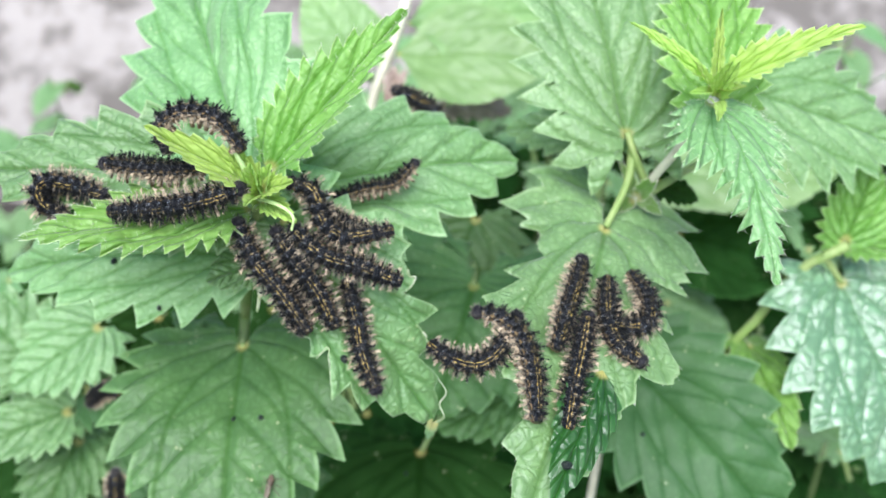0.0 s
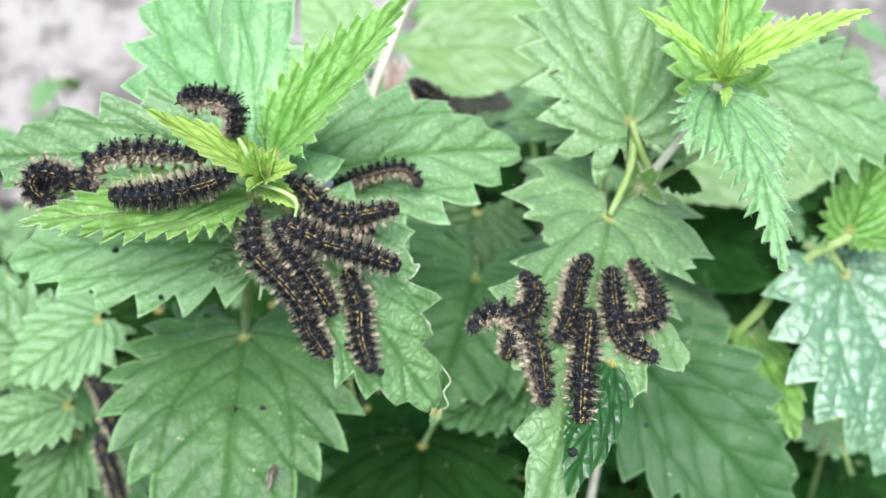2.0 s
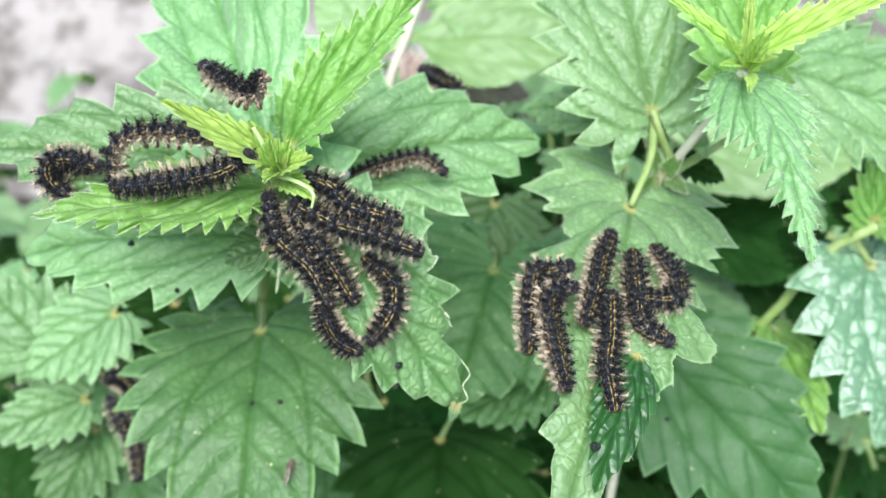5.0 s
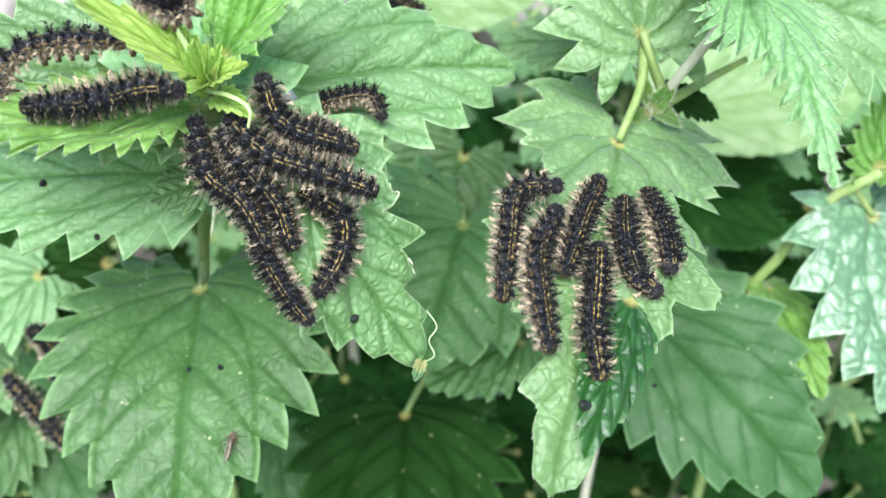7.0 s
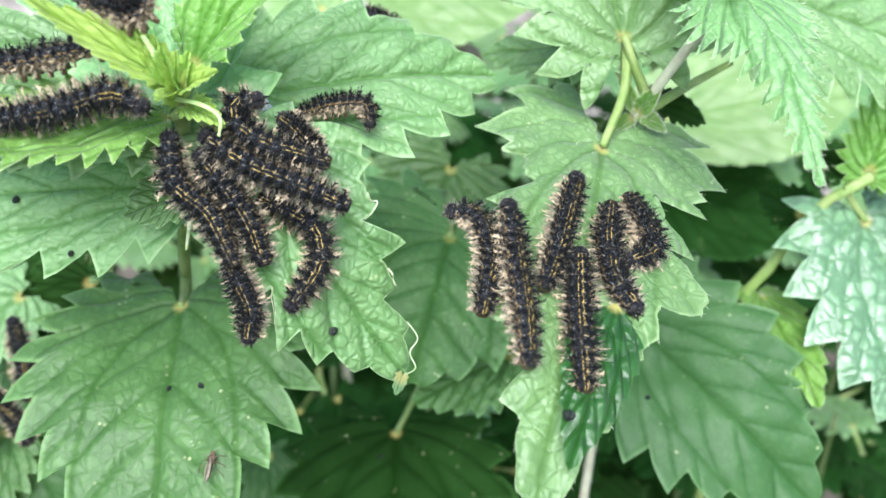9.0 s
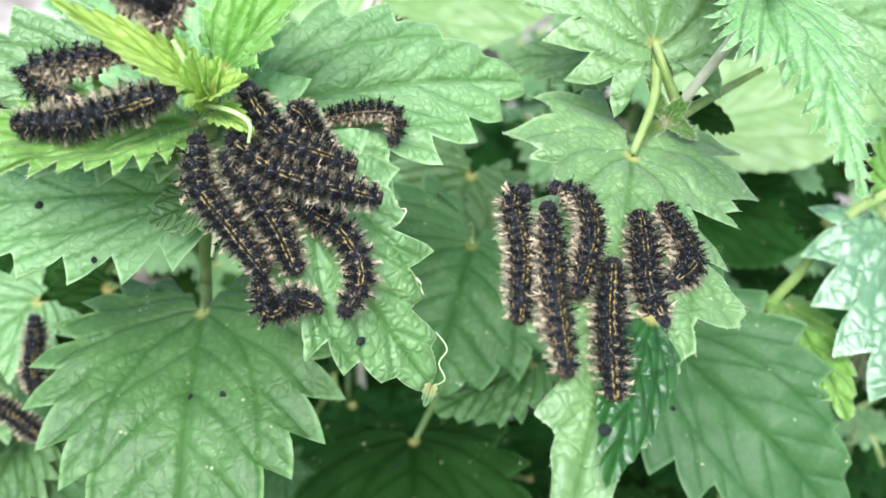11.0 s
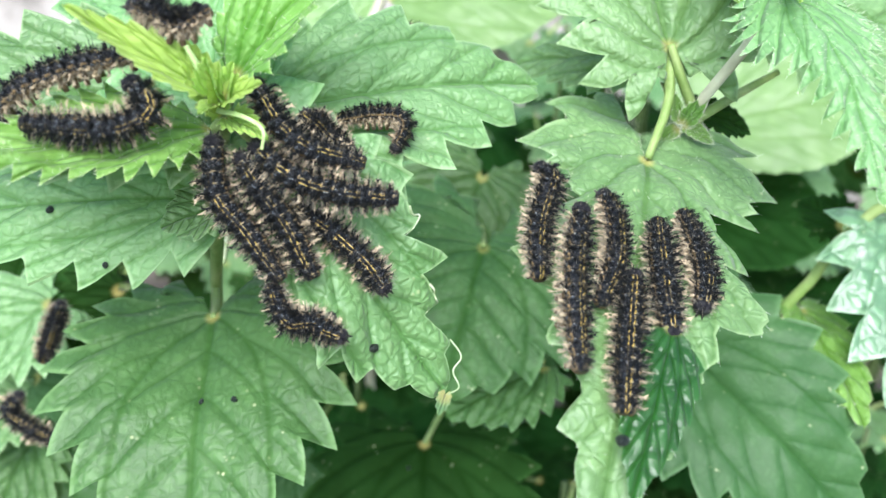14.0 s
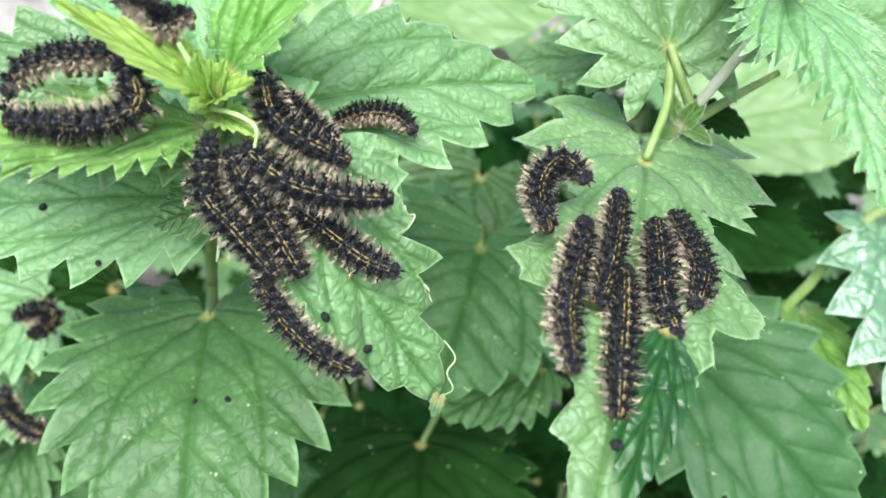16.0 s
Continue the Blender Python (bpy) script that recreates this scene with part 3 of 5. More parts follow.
SPINES = {0: [spine_mesh(k, SPINE_DARK) for k in range(4)], 1: [spine_mesh(k, SPINE_TAN) for k in range(4)]}
HAIR = [hair_mesh(k) for k in range(3)]
HEADS = head_mesh()
RINGS = 12


def caterpillar(at, turn, label):
    """A spiny caterpillar: an empty in the plane of its leaf, with a head and twelve rings."""
    ob = new("caterpillar")
    ob.matrix_world = pose(at[0] / 1000, at[1] / 1000, at[2] / 1000, 59 + turn[0], turn[1], 0)
    tagged(ob, label, "caterpillar", "caterpillars")
    rng = random.Random(label)
    part("head", HEADS, None, ob, "shiny black head")
    for k in range(RINGS):
        kind = "leg" if k < 3 else "proleg" if k in (5, 6, 7, 8, 11) else ""
        ring = part("segment", SEGMENTS[kind], None, ob)
        part("hair", HAIR[k % 3], None, ring)
        for angle, size, tan in ((17, 1.3, 0), (40, 1.55, 0), (62, 1.65, 0), (86, 1.75, 1), (106, 1.65, 1), (126, 1.4, 1)):
            for sgn in (-1, 1):
                spine = part("spine", rng.choice(SPINES[tan]), None, ring)
                a = (angle + rng.uniform(-8, 8)) * sgn
                spine.matrix_local = pose(0, rng.uniform(-0.0003, 0.0003), 0, 0, a, 0) @ pose(0, 0, 0.00150, rng.uniform(-22, 22), 0, rng.uniform(0, 360)) @ Matrix.Diagonal((1, 1, size * rng.uniform(0.85, 1.15), 1))
    return ob


def crawl(ob, lean, rows, girth=1.0):
    """Keys head and rings along a line through points (x, y of the leaf's plane, in millimetres, head first), time by time."""
    pieces = list(ob.children)
    tracks = [[] for _ in pieces]
    for t, *flat in rows:
        line = [(flat[k] / 1000, flat[k + 1] / 1000, 0.0) for k in range(0, len(flat), 2)]
        path = spline(line, len(pieces))
        for k in range(len(pieces)):
            way = Vector(path[min(k + 1, len(path) - 1)] - path[max(k - 1, 0)]).normalized()
            side = Vector((0, 0, 1)).cross(way)
            back = Vector((0, 0, 1)) * math.cos(radians(lean)) + side * math.sin(radians(lean))
            m = Matrix((way.cross(back), way, back)).transposed().to_4x4()
            m.translation = Vector(path[k])
            tracks[k].append((t, m))
    for k, (piece, track) in enumerate(zip(pieces, tracks)):
        taper = girth * (1.0 if k == 0 else min(1.0, 0.78 + 0.08 * k) * (1.0 if k < 10 else 0.92 - 0.1 * (k - 10)))
        piece.scale = (taper, girth, taper)
        walk(piece, track)


def sway(ob, rows):
    """Swings a leaf about its base, in the plane that faces the open side of the thicket: seconds and degrees."""
    rest = ob.matrix_basis.copy()
    hinge = Matrix.Translation(rest.translation)
    axis = Vector((0, -math.cos(radians(31)), math.sin(radians(31))))
    walk(ob, [(t, hinge @ Matrix.Rotation(radians(a), 4, axis) @ hinge.inverted() @ rest) for t, a in rows])


# ---- small things ----
def settle(at):
    """The nearest spot on a leaf, in millimetres of the place."""
    best, spot = 9.0, at
    for ob in LEAVES.values():
        owner = ob.parent.matrix_basis if not ob.parent.parent else ob.parent.parent.matrix_basis @ ob.parent.matrix_basis
        m = owner @ ob.matrix_basis
        if (m.translation * 1000 - at).length < 60:
            for v in ob.data.vertices:
                p = m @ v.co * 1000
                if (p - at).length < best:
                    best, spot = (p - at).length, p
    return spot


def frass(at, normal, size):
    """A dark caterpillar dropping that lies on a leaf."""
    bm = bmesh.new()
    bmesh.ops.create_icosphere(bm, subdivisions=2, radius=size / 2000)
    for v in bm.verts:
        v.co *= 1 + 0.25 * noise.noise(v.co * 2500 + Vector(at))
        v.co.y *= 1.25
    up = Vector(normal).normalized()
    at = settle(Vector(at))
    ob = part("frass_pellet", bm, FRASS, None, "small dark dropping lying on a leaf")
    ob.matrix_basis = Matrix.Translation(Vector(at) / 1000 + up * size / 2600) @ up.to_track_quat("Z", "Y").to_matrix().to_4x4() @ pose(0, 0, 0, 0, 0, 37 * len(bpy.data.objects))
    return tagged(ob, category="droppings", group="droppings on the leaves")


def silk_patch(at):
    """A white lump of silk where the leaves join."""
    bm = bmesh.new()
    bmesh.ops.create_icosphere(bm, subdivisions=4, radius=0.0011)
    for v in bm.verts:
        v.co *= 1 + 0.35 * noise.noise(v.co * 900) + 0.15 * noise.noise(v.co * 3000)
        v.co.z *= 0.5
        v.co.x *= 1.25
    ob = part("silk_patch", bm, SILK, None, "small white lump of silk webbing on a leaf")
    ob.matrix_basis = pose(at[0] / 1000, at[1] / 1000, at[2] / 1000, 50, 0, 20)
    return tagged(ob, category="silk")


def gnat(at, ahead, up):
    """A slender brown fly: body, two folded wings and six legs."""
    ob = tagged(new("gnat"), "slender brown gnat resting on a nettle leaf", "fly")
    y, z = Vector(ahead).normalized(), Vector(up).normalized()
    x = y.cross(z).normalized()
    m = Matrix((x, y, x.cross(y))).transposed().to_4x4()
    m.translation = Vector(at) / 1000
    ob.matrix_basis = m
    bm = bmesh.new()
    for y0, r, long in ((1.9, 0.45, 0.45), (1.0, 0.65, 0.9), (-0.9, 0.42, 1.6)):
        bmesh.ops.create_uvsphere(bm, u_segments=12, v_segments=8, radius=0.001, matrix=Matrix.Translation((0, y0 / 1000, 0.001)) @ Matrix.Diagonal((r, long, r, 1)))
    part("body", bm, FLY, ob)
    for sgn in (-1, 1):
        bm = bmesh.new()
        ring = [bm.verts.new((sgn * (0.0001 + 0.0004 * math.sin(a / 9 * math.pi)) , 0.0012 - 0.0042 * a / 9, 0.0016)) for a in range(10)]
        inner = [bm.verts.new((sgn * 0.0001, 0.0012 - 0.0042 * a / 9, 0.00175)) for a in range(10)]
        for a in range(9):
            bm.faces.new((ring[a], ring[a + 1], inner[a + 1], inner[a]))
        part("wing", bm, WING, ob)
        for k in range(3):
            foot = (sgn * 0.0022, 0.0018 - 0.0016 * k, 0.0001)
            part("leg", tube([(sgn * 0.0004, 0.0012 - 0.0003 * k, 0.0009), (sgn * 0.0013, 0.0015 - 0.001 * k, 0.0015), foot], 0.00008, 0.00005, count=10, sides=5), FLY, ob)
    return ob


# ---- ground, wall ----
def ground():
    bm = bmesh.new()
    n = 40
    verts = {}
    for i in range(n + 1):
        for j in range(n + 1):
            x, y = ((i / n * 2 - 1) ** 3) * 60, ((j / n * 2 - 1) ** 3) * 60 + 0.4
            verts[i, j] = bm.verts.new((x, y, 0.02 * noise.noise(Vector((x * 6, y * 6, 0)))))
    for i in range(n):
        for j in range(n):
            bm.faces.new((verts[i, j], verts[i + 1, j], verts[i + 1, j + 1], verts[i, j + 1]))
    ob = part("ground", bm, SOIL, None, "bare brown soil under the nettles")
    return tagged(ob, kind="structure")


def wall():
    """A pale stained concrete wall behind the plants, leaned back to catch more light."""
    bm = bmesh.new()
    bmesh.ops.create_cube(bm, size=1.0, matrix=Matrix.Translation((0, 2.15, 0.62)) @ Matrix.Rotation(radians(-42), 4, "X") @ Matrix.Diagonal((14.0, 0.2, 2.6, 1)))
    bmesh.ops.bevel(bm, geom=bm.edges[:], offset=0.01, segments=2, affect="EDGES")
    return tagged(part("wall_north", bm, WALL, None, "pale grey stained concrete wall leaned back behind the nettles"), kind="structure")


ground()
wall()


# ---- plants and caterpillars, in millimetres ----

nettle_left = plant((-39, 164, 0), "young stinging nettle with a yellow-green tip and grazed leaves")
stem(nettle_left, [(-38.9, 163.5, 0.0), (-50.7, 170.5, 658.2), (-47.1, 166.3, 680.2), (-41.9, 154.7, 701.7), (-34.2, 135.8, 726.5), (-29.9, 127.1, 741.1)], 1.6, 1.0)
leaf(nettle_left, (-33.7, 136.4, 741.1), (-55.6, 194.8, 762.5), 32, LEAF_LIGHT, petiole=[(-30.7, 128.6, 739.8)], fold=14, droop=0.25, quilt=0.045, twist=-8, tooth=0.4, lean=0.32)
leaf(nettle_left, (-28.4, 129.2, 744.7), (-5.8, 136.9, 769.1), 14, LEAF_YOUNG, petiole=[(-30.1, 127.7, 740.2)], teeth=13, lean=0.4, fold=24, droop=0.1, quilt=0.03, broad=0.56, heart=0.04, tooth=0.36, twist=-15)
leaf(nettle_left, (-31.7, 126.6, 738.5), (-63.4, 112.9, 740.9), 14, LEAF_YOUNG, petiole=[(-30.3, 127.2, 739.4)], teeth=13, lean=0.4, fold=8, droop=0.12, quilt=0.025, broad=0.66, heart=0.04, tooth=0.36, twist=12)
leaf(nettle_left, (-34.7, 134.9, 738.5), (-81.9, 138.0, 739.9), 24, LEAF, petiole=[(-30.7, 128.6, 739.8)], fold=6, droop=0.2, quilt=0.045, tooth=0.42, lean=0.32)
# paler material makes up for the shade cast by the leaf above
leaf(nettle_left, (-38.3, 140.9, 721.4), (-87.7, 147.2, 712.5), 24, LEAF_LIGHT, petiole=[(-33.5, 133.7, 728.9)], fold=4, droop=0.15, quilt=0.035, tooth=0.34, lean=0.28)
leaf(nettle_left, (-26.9, 127.8, 736.5), (-1.3, 116.8, 700.7), 27, LEAF, petiole=[(-29.9, 127.6, 740.1)], key='grazed', heart=0.03, fold=4, droop=0.2, quilt=0.025, bites=[(-1, 0.45, 0.6, 0.16), (-1, 0.66, 0.86, 0.24), (1, 0.06, 0.62, 0.42)])
leaf(nettle_left, (-28.9, 140.2, 735.8), (15.5, 158.9, 732.0), 30, LEAF_LIGHT, petiole=[(-30.1, 128.5, 739.6)], fold=6, droop=0.2, quilt=0.05, tooth=0.4, lean=0.32)
leaf(nettle_left, (-30.2, 123.4, 744.6), (-43.8, 118.1, 757.3), 6.4, LEAF_BUD, petiole=[(-29.9, 126.0, 741.4)], teeth=9, fold=30, droop=0.1, quilt=0.04, broad=0.6, heart=0.02)
leaf(nettle_left, (-29.5, 125.1, 741.7), (-32.8, 122.2, 752.5), 6.4, LEAF_BUD, teeth=8, fold=34, droop=-0.1, quilt=0.0175, broad=0.6, heart=0.02)
leaf(nettle_left, (-29.2, 125.0, 741.5), (-26.6, 121.6, 749.5), 4.8, LEAF_BUD, teeth=8, fold=34, droop=0.1, quilt=0.0175, broad=0.6, heart=0.02)
leaf(nettle_left, (-29.7, 124.8, 741.3), (-29.4, 118.2, 749.7), 4.8, LEAF_BUD, teeth=7, fold=38, droop=-0.2, quilt=0.0175, broad=0.6, heart=0.02)
leaf(nettle_left, (-29.2, 125.6, 740.6), (-23.1, 119.5, 740.2), 4.8, LEAF_BUD, teeth=7, fold=30, droop=0.3, quilt=0.0175, broad=0.6, heart=0.02)
leaf(nettle_left, (-34.5, 132.8, 723.5), (-42.1, 129.6, 722.0), 9, LEAF, teeth=6, fold=15, droop=0.1, quilt=0.03, tooth=0.24)
leaf(nettle_left, (-42.7, 148.9, 692.0), (-42.1, 108.3, 671.0), 49, LEAF_MID, petiole=[(-44.9, 161.9, 690.3), (-44.2, 156.7, 689.4)], fold=7, droop=0.25, quilt=0.011, heart=0.19, tooth=0.25, teeth=12, lean=0.26)
leaf(nettle_left, (-28.6, 122.9, 744.0), (-22.9, 119.6, 747.4), 4.8, LEAF_BUD, teeth=7, fold=33, droop=0.15, quilt=0.015, broad=0.6, heart=0.02, tooth=0.3)
leaf(nettle_left, (-29.4, 122.7, 743.5), (-30.2, 116.1, 745.1), 3.2, LEAF_BUD, teeth=7, fold=34, droop=0.06, quilt=0.015, broad=0.6, heart=0.02, tooth=0.3)
leaf(nettle_left, (-29.2, 123.2, 744.3), (-28.8, 118.5, 751.3), 4.8, LEAF_BUD, teeth=7, fold=32, droop=0.29, quilt=0.015, broad=0.6, heart=0.02, tooth=0.3)

nettle_right = plant((36, 181, 0), "stinging nettle with a hanging young leaf and a rolled leaf")
stem(nettle_right, [(36.2, 181.3, 0.0), (42.9, 161.4, 697.3), (41.0, 152.5, 729.0), (44.7, 147.6, 740.4), (47.3, 142.9, 752.0)], 1.7, 0.9, STEM_PINK)
leaf(nettle_right, (36.0, 154.6, 740.3), (27.4, 191.1, 770.0), 34, LEAF_LIGHT, petiole=[(41.2, 152.5, 729.0), (37.9, 152.9, 735.6)], fold=8, droop=0.2, quilt=0.045, tooth=0.38, lean=0.32, teeth=11)
leaf(nettle_right, (31.6, 143.4, 725.6), (13.6, 86.3, 706.3), 41, LEAF_ROLLED, petiole=[(37.0, 155.8, 738.5), (36.1, 150.7, 731.9)], key='rolled', teeth=10, fold=2, roll=34, droop=0.12, quilt=0.018, heart=0.26, tooth=0.3, bites=[(1, 0.40, 0.62, 0.52), (1, 0.63, 0.98, 0.43), (-1, 0.42, 0.64, 0.47), (-1, 0.64, 0.97, 0.36)])
leaf(nettle_right, (60.5, 168.3, 743.8), (101.7, 169.1, 729.5), 32, LEAF_LIGHT, petiole=[(48.6, 146.2, 749.6)], fold=5, droop=0.2, quilt=0.045, tooth=0.38, lean=0.32, teeth=11)
leaf(nettle_right, (48.9, 147.5, 751.8), (50.0, 172.3, 769.8), 20, LEAF_YOUNG, teeth=12, fold=12, droop=0.15, quilt=0.045)
leaf(nettle_right, (47.5, 141.4, 755.2), (65.9, 133.7, 767.7), 8, LEAF_BUD, teeth=14, fold=32, droop=0.12, quilt=0.025, broad=0.6, heart=0.03, tooth=0.26, twist=-10)
leaf(nettle_right, (45.2, 140.4, 755.6), (29.7, 139.0, 766.7), 4, LEAF_BUD, teeth=10, fold=36, droop=0.1, quilt=0.04, broad=0.6, heart=0.02)
leaf(nettle_right, (46.5, 139.8, 752.6), (50.8, 109.5, 735.2), 17, LEAF_LIGHT, teeth=18, fold=-10, droop=0.4, quilt=0.016, broad=0.42, heart=0.06, tooth=0.36, lean=0.4, key='hanging', bites=[(1, 0.45, 0.99, 0.35), (-1, 0.45, 0.99, 0.35)])
leaf(nettle_right, (46.5, 140.6, 754.0), (45.9, 143.2, 768.0), 3, LEAF_BUD, teeth=9, fold=40, droop=-0.1, quilt=0.0175, broad=0.6, heart=0.02)
leaf(nettle_right, (46.2, 140.3, 753.4), (40.1, 135.9, 761.6), 3, LEAF_BUD, teeth=8, fold=36, droop=0.1, quilt=0.0175, broad=0.6, heart=0.02)
leaf(nettle_right, (46.5, 139.3, 753.8), (47.5, 134.7, 761.6), 4, LEAF_BUD, teeth=8, fold=36, droop=0.1, quilt=0.0175, broad=0.6, heart=0.02)
leaf(nettle_right, (46.2, 139.0, 753.3), (43.3, 127.9, 754.2), 3, LEAF_BUD, teeth=8, fold=20, droop=0.2, quilt=0.0175, broad=0.6, heart=0.02)
leaf(nettle_right, (38.9, 176.1, 731.6), (15.9, 189.6, 724.8), 16, LEAF, teeth=9, fold=6, droop=0.2, quilt=0.025)
leaf(nettle_right, (44.3, 158.4, 727.2), (55.1, 161.9, 721.4), 7, LEAF_SHADED, teeth=8, fold=6, droop=0.2)
stem(nettle_right, [(41.6, 152.2, 728.6), (48.9, 156.0, 731.1), (58.4, 163.7, 732.1)], 1.0, 0.6, name='stalk')
leaf(nettle_right, (46.5, 139.0, 755.1), (48.4, 132.1, 758.3), 3, LEAF_BUD, teeth=7, fold=34, droop=-0.09, quilt=0.015, broad=0.6, heart=0.02, tooth=0.3)
leaf(nettle_right, (45.4, 138.9, 755.0), (40.6, 135.7, 756.0), 2, LEAF_BUD, teeth=7, fold=30, droop=-0.04, quilt=0.015, broad=0.6, heart=0.02, tooth=0.3)
leaf(nettle_right, (46.2, 139.2, 755.5), (46.8, 135.9, 761.3), 3, LEAF_BUD, teeth=7, fold=24, droop=-0.03, quilt=0.015, broad=0.6, heart=0.02, tooth=0.3)
leaf(nettle_right, (38.8, 151.9, 727.5), (35.1, 153.8, 734.5), 3, LEAF_YOUNG, teeth=6, fold=18, droop=0.2, quilt=0.01, heart=0.02, tooth=0.12, label='small stipule at the leaf joint')
leaf(nettle_right, (39.2, 151.8, 727.5), (43.0, 147.5, 726.0), 3.5, LEAF_YOUNG, teeth=6, fold=18, droop=0.2, quilt=0.01, heart=0.02, tooth=0.12, label='small stipule at the leaf joint')
leaf(nettle_right, (39.0, 151.8, 727.3), (42.2, 150.7, 732.9), 3.5, LEAF_YOUNG, teeth=6, fold=18, droop=0.2, quilt=0.01, heart=0.02, tooth=0.12, label='small stipule at the leaf joint')
leaf(nettle_right, (38.7, 151.8, 727.1), (34.2, 150.0, 724.9), 2.5, LEAF_YOUNG, teeth=6, fold=18, droop=0.2, quilt=0.01, heart=0.02, tooth=0.12, label='small stipule at the leaf joint')

nettle_middle = plant((9, 224, 0), "dark green nettle in the shade behind")
stem(nettle_middle, [(9.5, 223.9, 0.0), (4.6, 191.0, 639.8), (9.5, 188.8, 680.7)], 1.6, 1.0)
leaf(nettle_middle, (8.7, 175.6, 689.8), (-0.8, 151.5, 669.2), 52, LEAF_MID, petiole=[(9.5, 191.5, 685.2)], fold=5, droop=0.2, heart=0.42, quilt=0.01, teeth=11)
leaf(nettle_middle, (-4.4, 175.9, 632.1), (-6.4, 143.9, 606.1), 54, LEAF_SHADED, petiole=[(4.5, 189.5, 641.2)], fold=5, droop=0.2)
leaf(nettle_middle, (20.9, 161.5, 668.3), (-0.0, 152.4, 662.9), 18, LEAF_MID, petiole=[(6.8, 190.6, 648.8)], teeth=9, fold=5, droop=0.15)
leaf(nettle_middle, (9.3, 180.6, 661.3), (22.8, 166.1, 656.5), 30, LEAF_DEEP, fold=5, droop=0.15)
leaf(nettle_middle, (10.5, 205.9, 690.9), (0.8, 191.8, 675.2), 34, LEAF_MID, petiole=[(6.0, 190.5, 650.0), (9.0, 212.0, 672.0)], fold=6, droop=0.2, heart=0.3, quilt=0.012)

nettle_shiny = plant((112, 215, 0), "nettle with shiny wet-looking leaves and a yellow-green stalk")
stem(nettle_shiny, [(112.3, 214.9, 0.0), (72.2, 167.9, 677.1), (78.0, 168.9, 684.6), (83.8, 171.0, 695.7), (88.5, 170.4, 700.6), (93.5, 167.2, 706.9)], 1.6, 1.2)
leaf(nettle_shiny, (95.8, 168.6, 695.7), (110.7, 136.7, 656.1), 43, LEAF_SHINY, petiole=[(91.2, 170.9, 701.4)], fold=6, droop=0.3)
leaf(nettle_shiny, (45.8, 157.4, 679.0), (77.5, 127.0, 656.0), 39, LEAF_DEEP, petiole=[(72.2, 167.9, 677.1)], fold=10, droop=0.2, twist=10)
leaf(nettle_shiny, (76.7, 167.2, 676.9), (77.6, 136.7, 672.7), 14, LEAF_YOUNG, petiole=[(84.0, 188.6, 664.9)], teeth=9, fold=20, droop=0.2)
leaf(nettle_shiny, (93.8, 169.5, 707.0), (99.7, 177.2, 723.5), 15, LEAF_YOUNG, teeth=10, fold=12, droop=0.2, quilt=0.04)
leaf(nettle_shiny, (95.0, 169.9, 705.7), (105.0, 161.7, 707.4), 9, LEAF_YOUNG, teeth=10, fold=20, droop=0.2, quilt=0.04)
leaf(nettle_shiny, (94.2, 170.9, 705.4), (87.5, 178.5, 706.3), 11, LEAF_SHADED, teeth=9, fold=6, droop=0.2)
leaf(nettle_shiny, (90.2, 184.2, 688.6), (83.0, 192.2, 690.4), 13, LEAF_SHADED, teeth=9, fold=6, droop=0.2)

dock_back = plant((-17, 271, 0), "broad-leaved weed with smooth pale leaves behind the nettles")
stem(dock_back, [(-17.0, 270.6, 0.0), (-25.0, 256.5, 680.8), (-19.6, 258.7, 707.8), (-13.1, 263.1, 722.9), (-8.7, 269.3, 737.1)], 2.2, 1.4, STEM_PINK)
leaf(dock_back, (-13.2, 262.8, 718.5), (37.3, 257.8, 717.9), 37, LEAF_PALE, teeth=16, fold=3, droop=0.15, quilt=0.01, tooth=0.02, broad=0.8, heart=0.03)
leaf(dock_back, (-9.8, 271.8, 725.7), (43.7, 278.8, 727.7), 42, LEAF_PALE, teeth=16, fold=3, droop=0.1, quilt=0.01, tooth=0.02, broad=0.8, heart=0.03)
leaf(dock_back, (80.8, 258.3, 682.0), (138.5, 256.9, 688.5), 42, LEAF_PALE, teeth=16, fold=3, droop=0.15, quilt=0.01, tooth=0.03, broad=0.8)
# darkened leaf that stands for the shaded gap at this spot
leaf(dock_back, (87.3, 262.1, 651.4), (128.0, 248.6, 648.3), 40, LEAF_SHADED, teeth=16, fold=3, droop=0.15, quilt=0.01, tooth=0.03, broad=0.8)
leaf(dock_back, (-25.5, 279.6, 709.6), (-44.6, 292.3, 730.7), 29, LEAF_PALE, teeth=16, fold=3, droop=0.15, quilt=0.01, tooth=0.05)

nettle_low = plant((-101, 220, 0), "blurred low nettle with a shiny grazed leaf")
stem(nettle_low, [(-101.2, 219.6, 0.0), (-106.5, 184.3, 618.9), (-102.0, 186.0, 656.6), (-101.9, 186.8, 671.5)], 2.0, 1.2)
leaf(nettle_low, (-85.5, 174.8, 676.9), (-104.1, 161.4, 668.2), 24, LEAF_LIGHT, fold=5, droop=0.2)
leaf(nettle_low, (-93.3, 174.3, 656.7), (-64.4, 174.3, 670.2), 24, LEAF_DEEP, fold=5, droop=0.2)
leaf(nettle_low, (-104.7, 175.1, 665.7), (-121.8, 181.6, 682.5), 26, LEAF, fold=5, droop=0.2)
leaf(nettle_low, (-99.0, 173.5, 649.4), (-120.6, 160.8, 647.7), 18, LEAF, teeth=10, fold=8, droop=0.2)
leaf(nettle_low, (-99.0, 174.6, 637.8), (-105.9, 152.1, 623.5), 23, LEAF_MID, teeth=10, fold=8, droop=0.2)
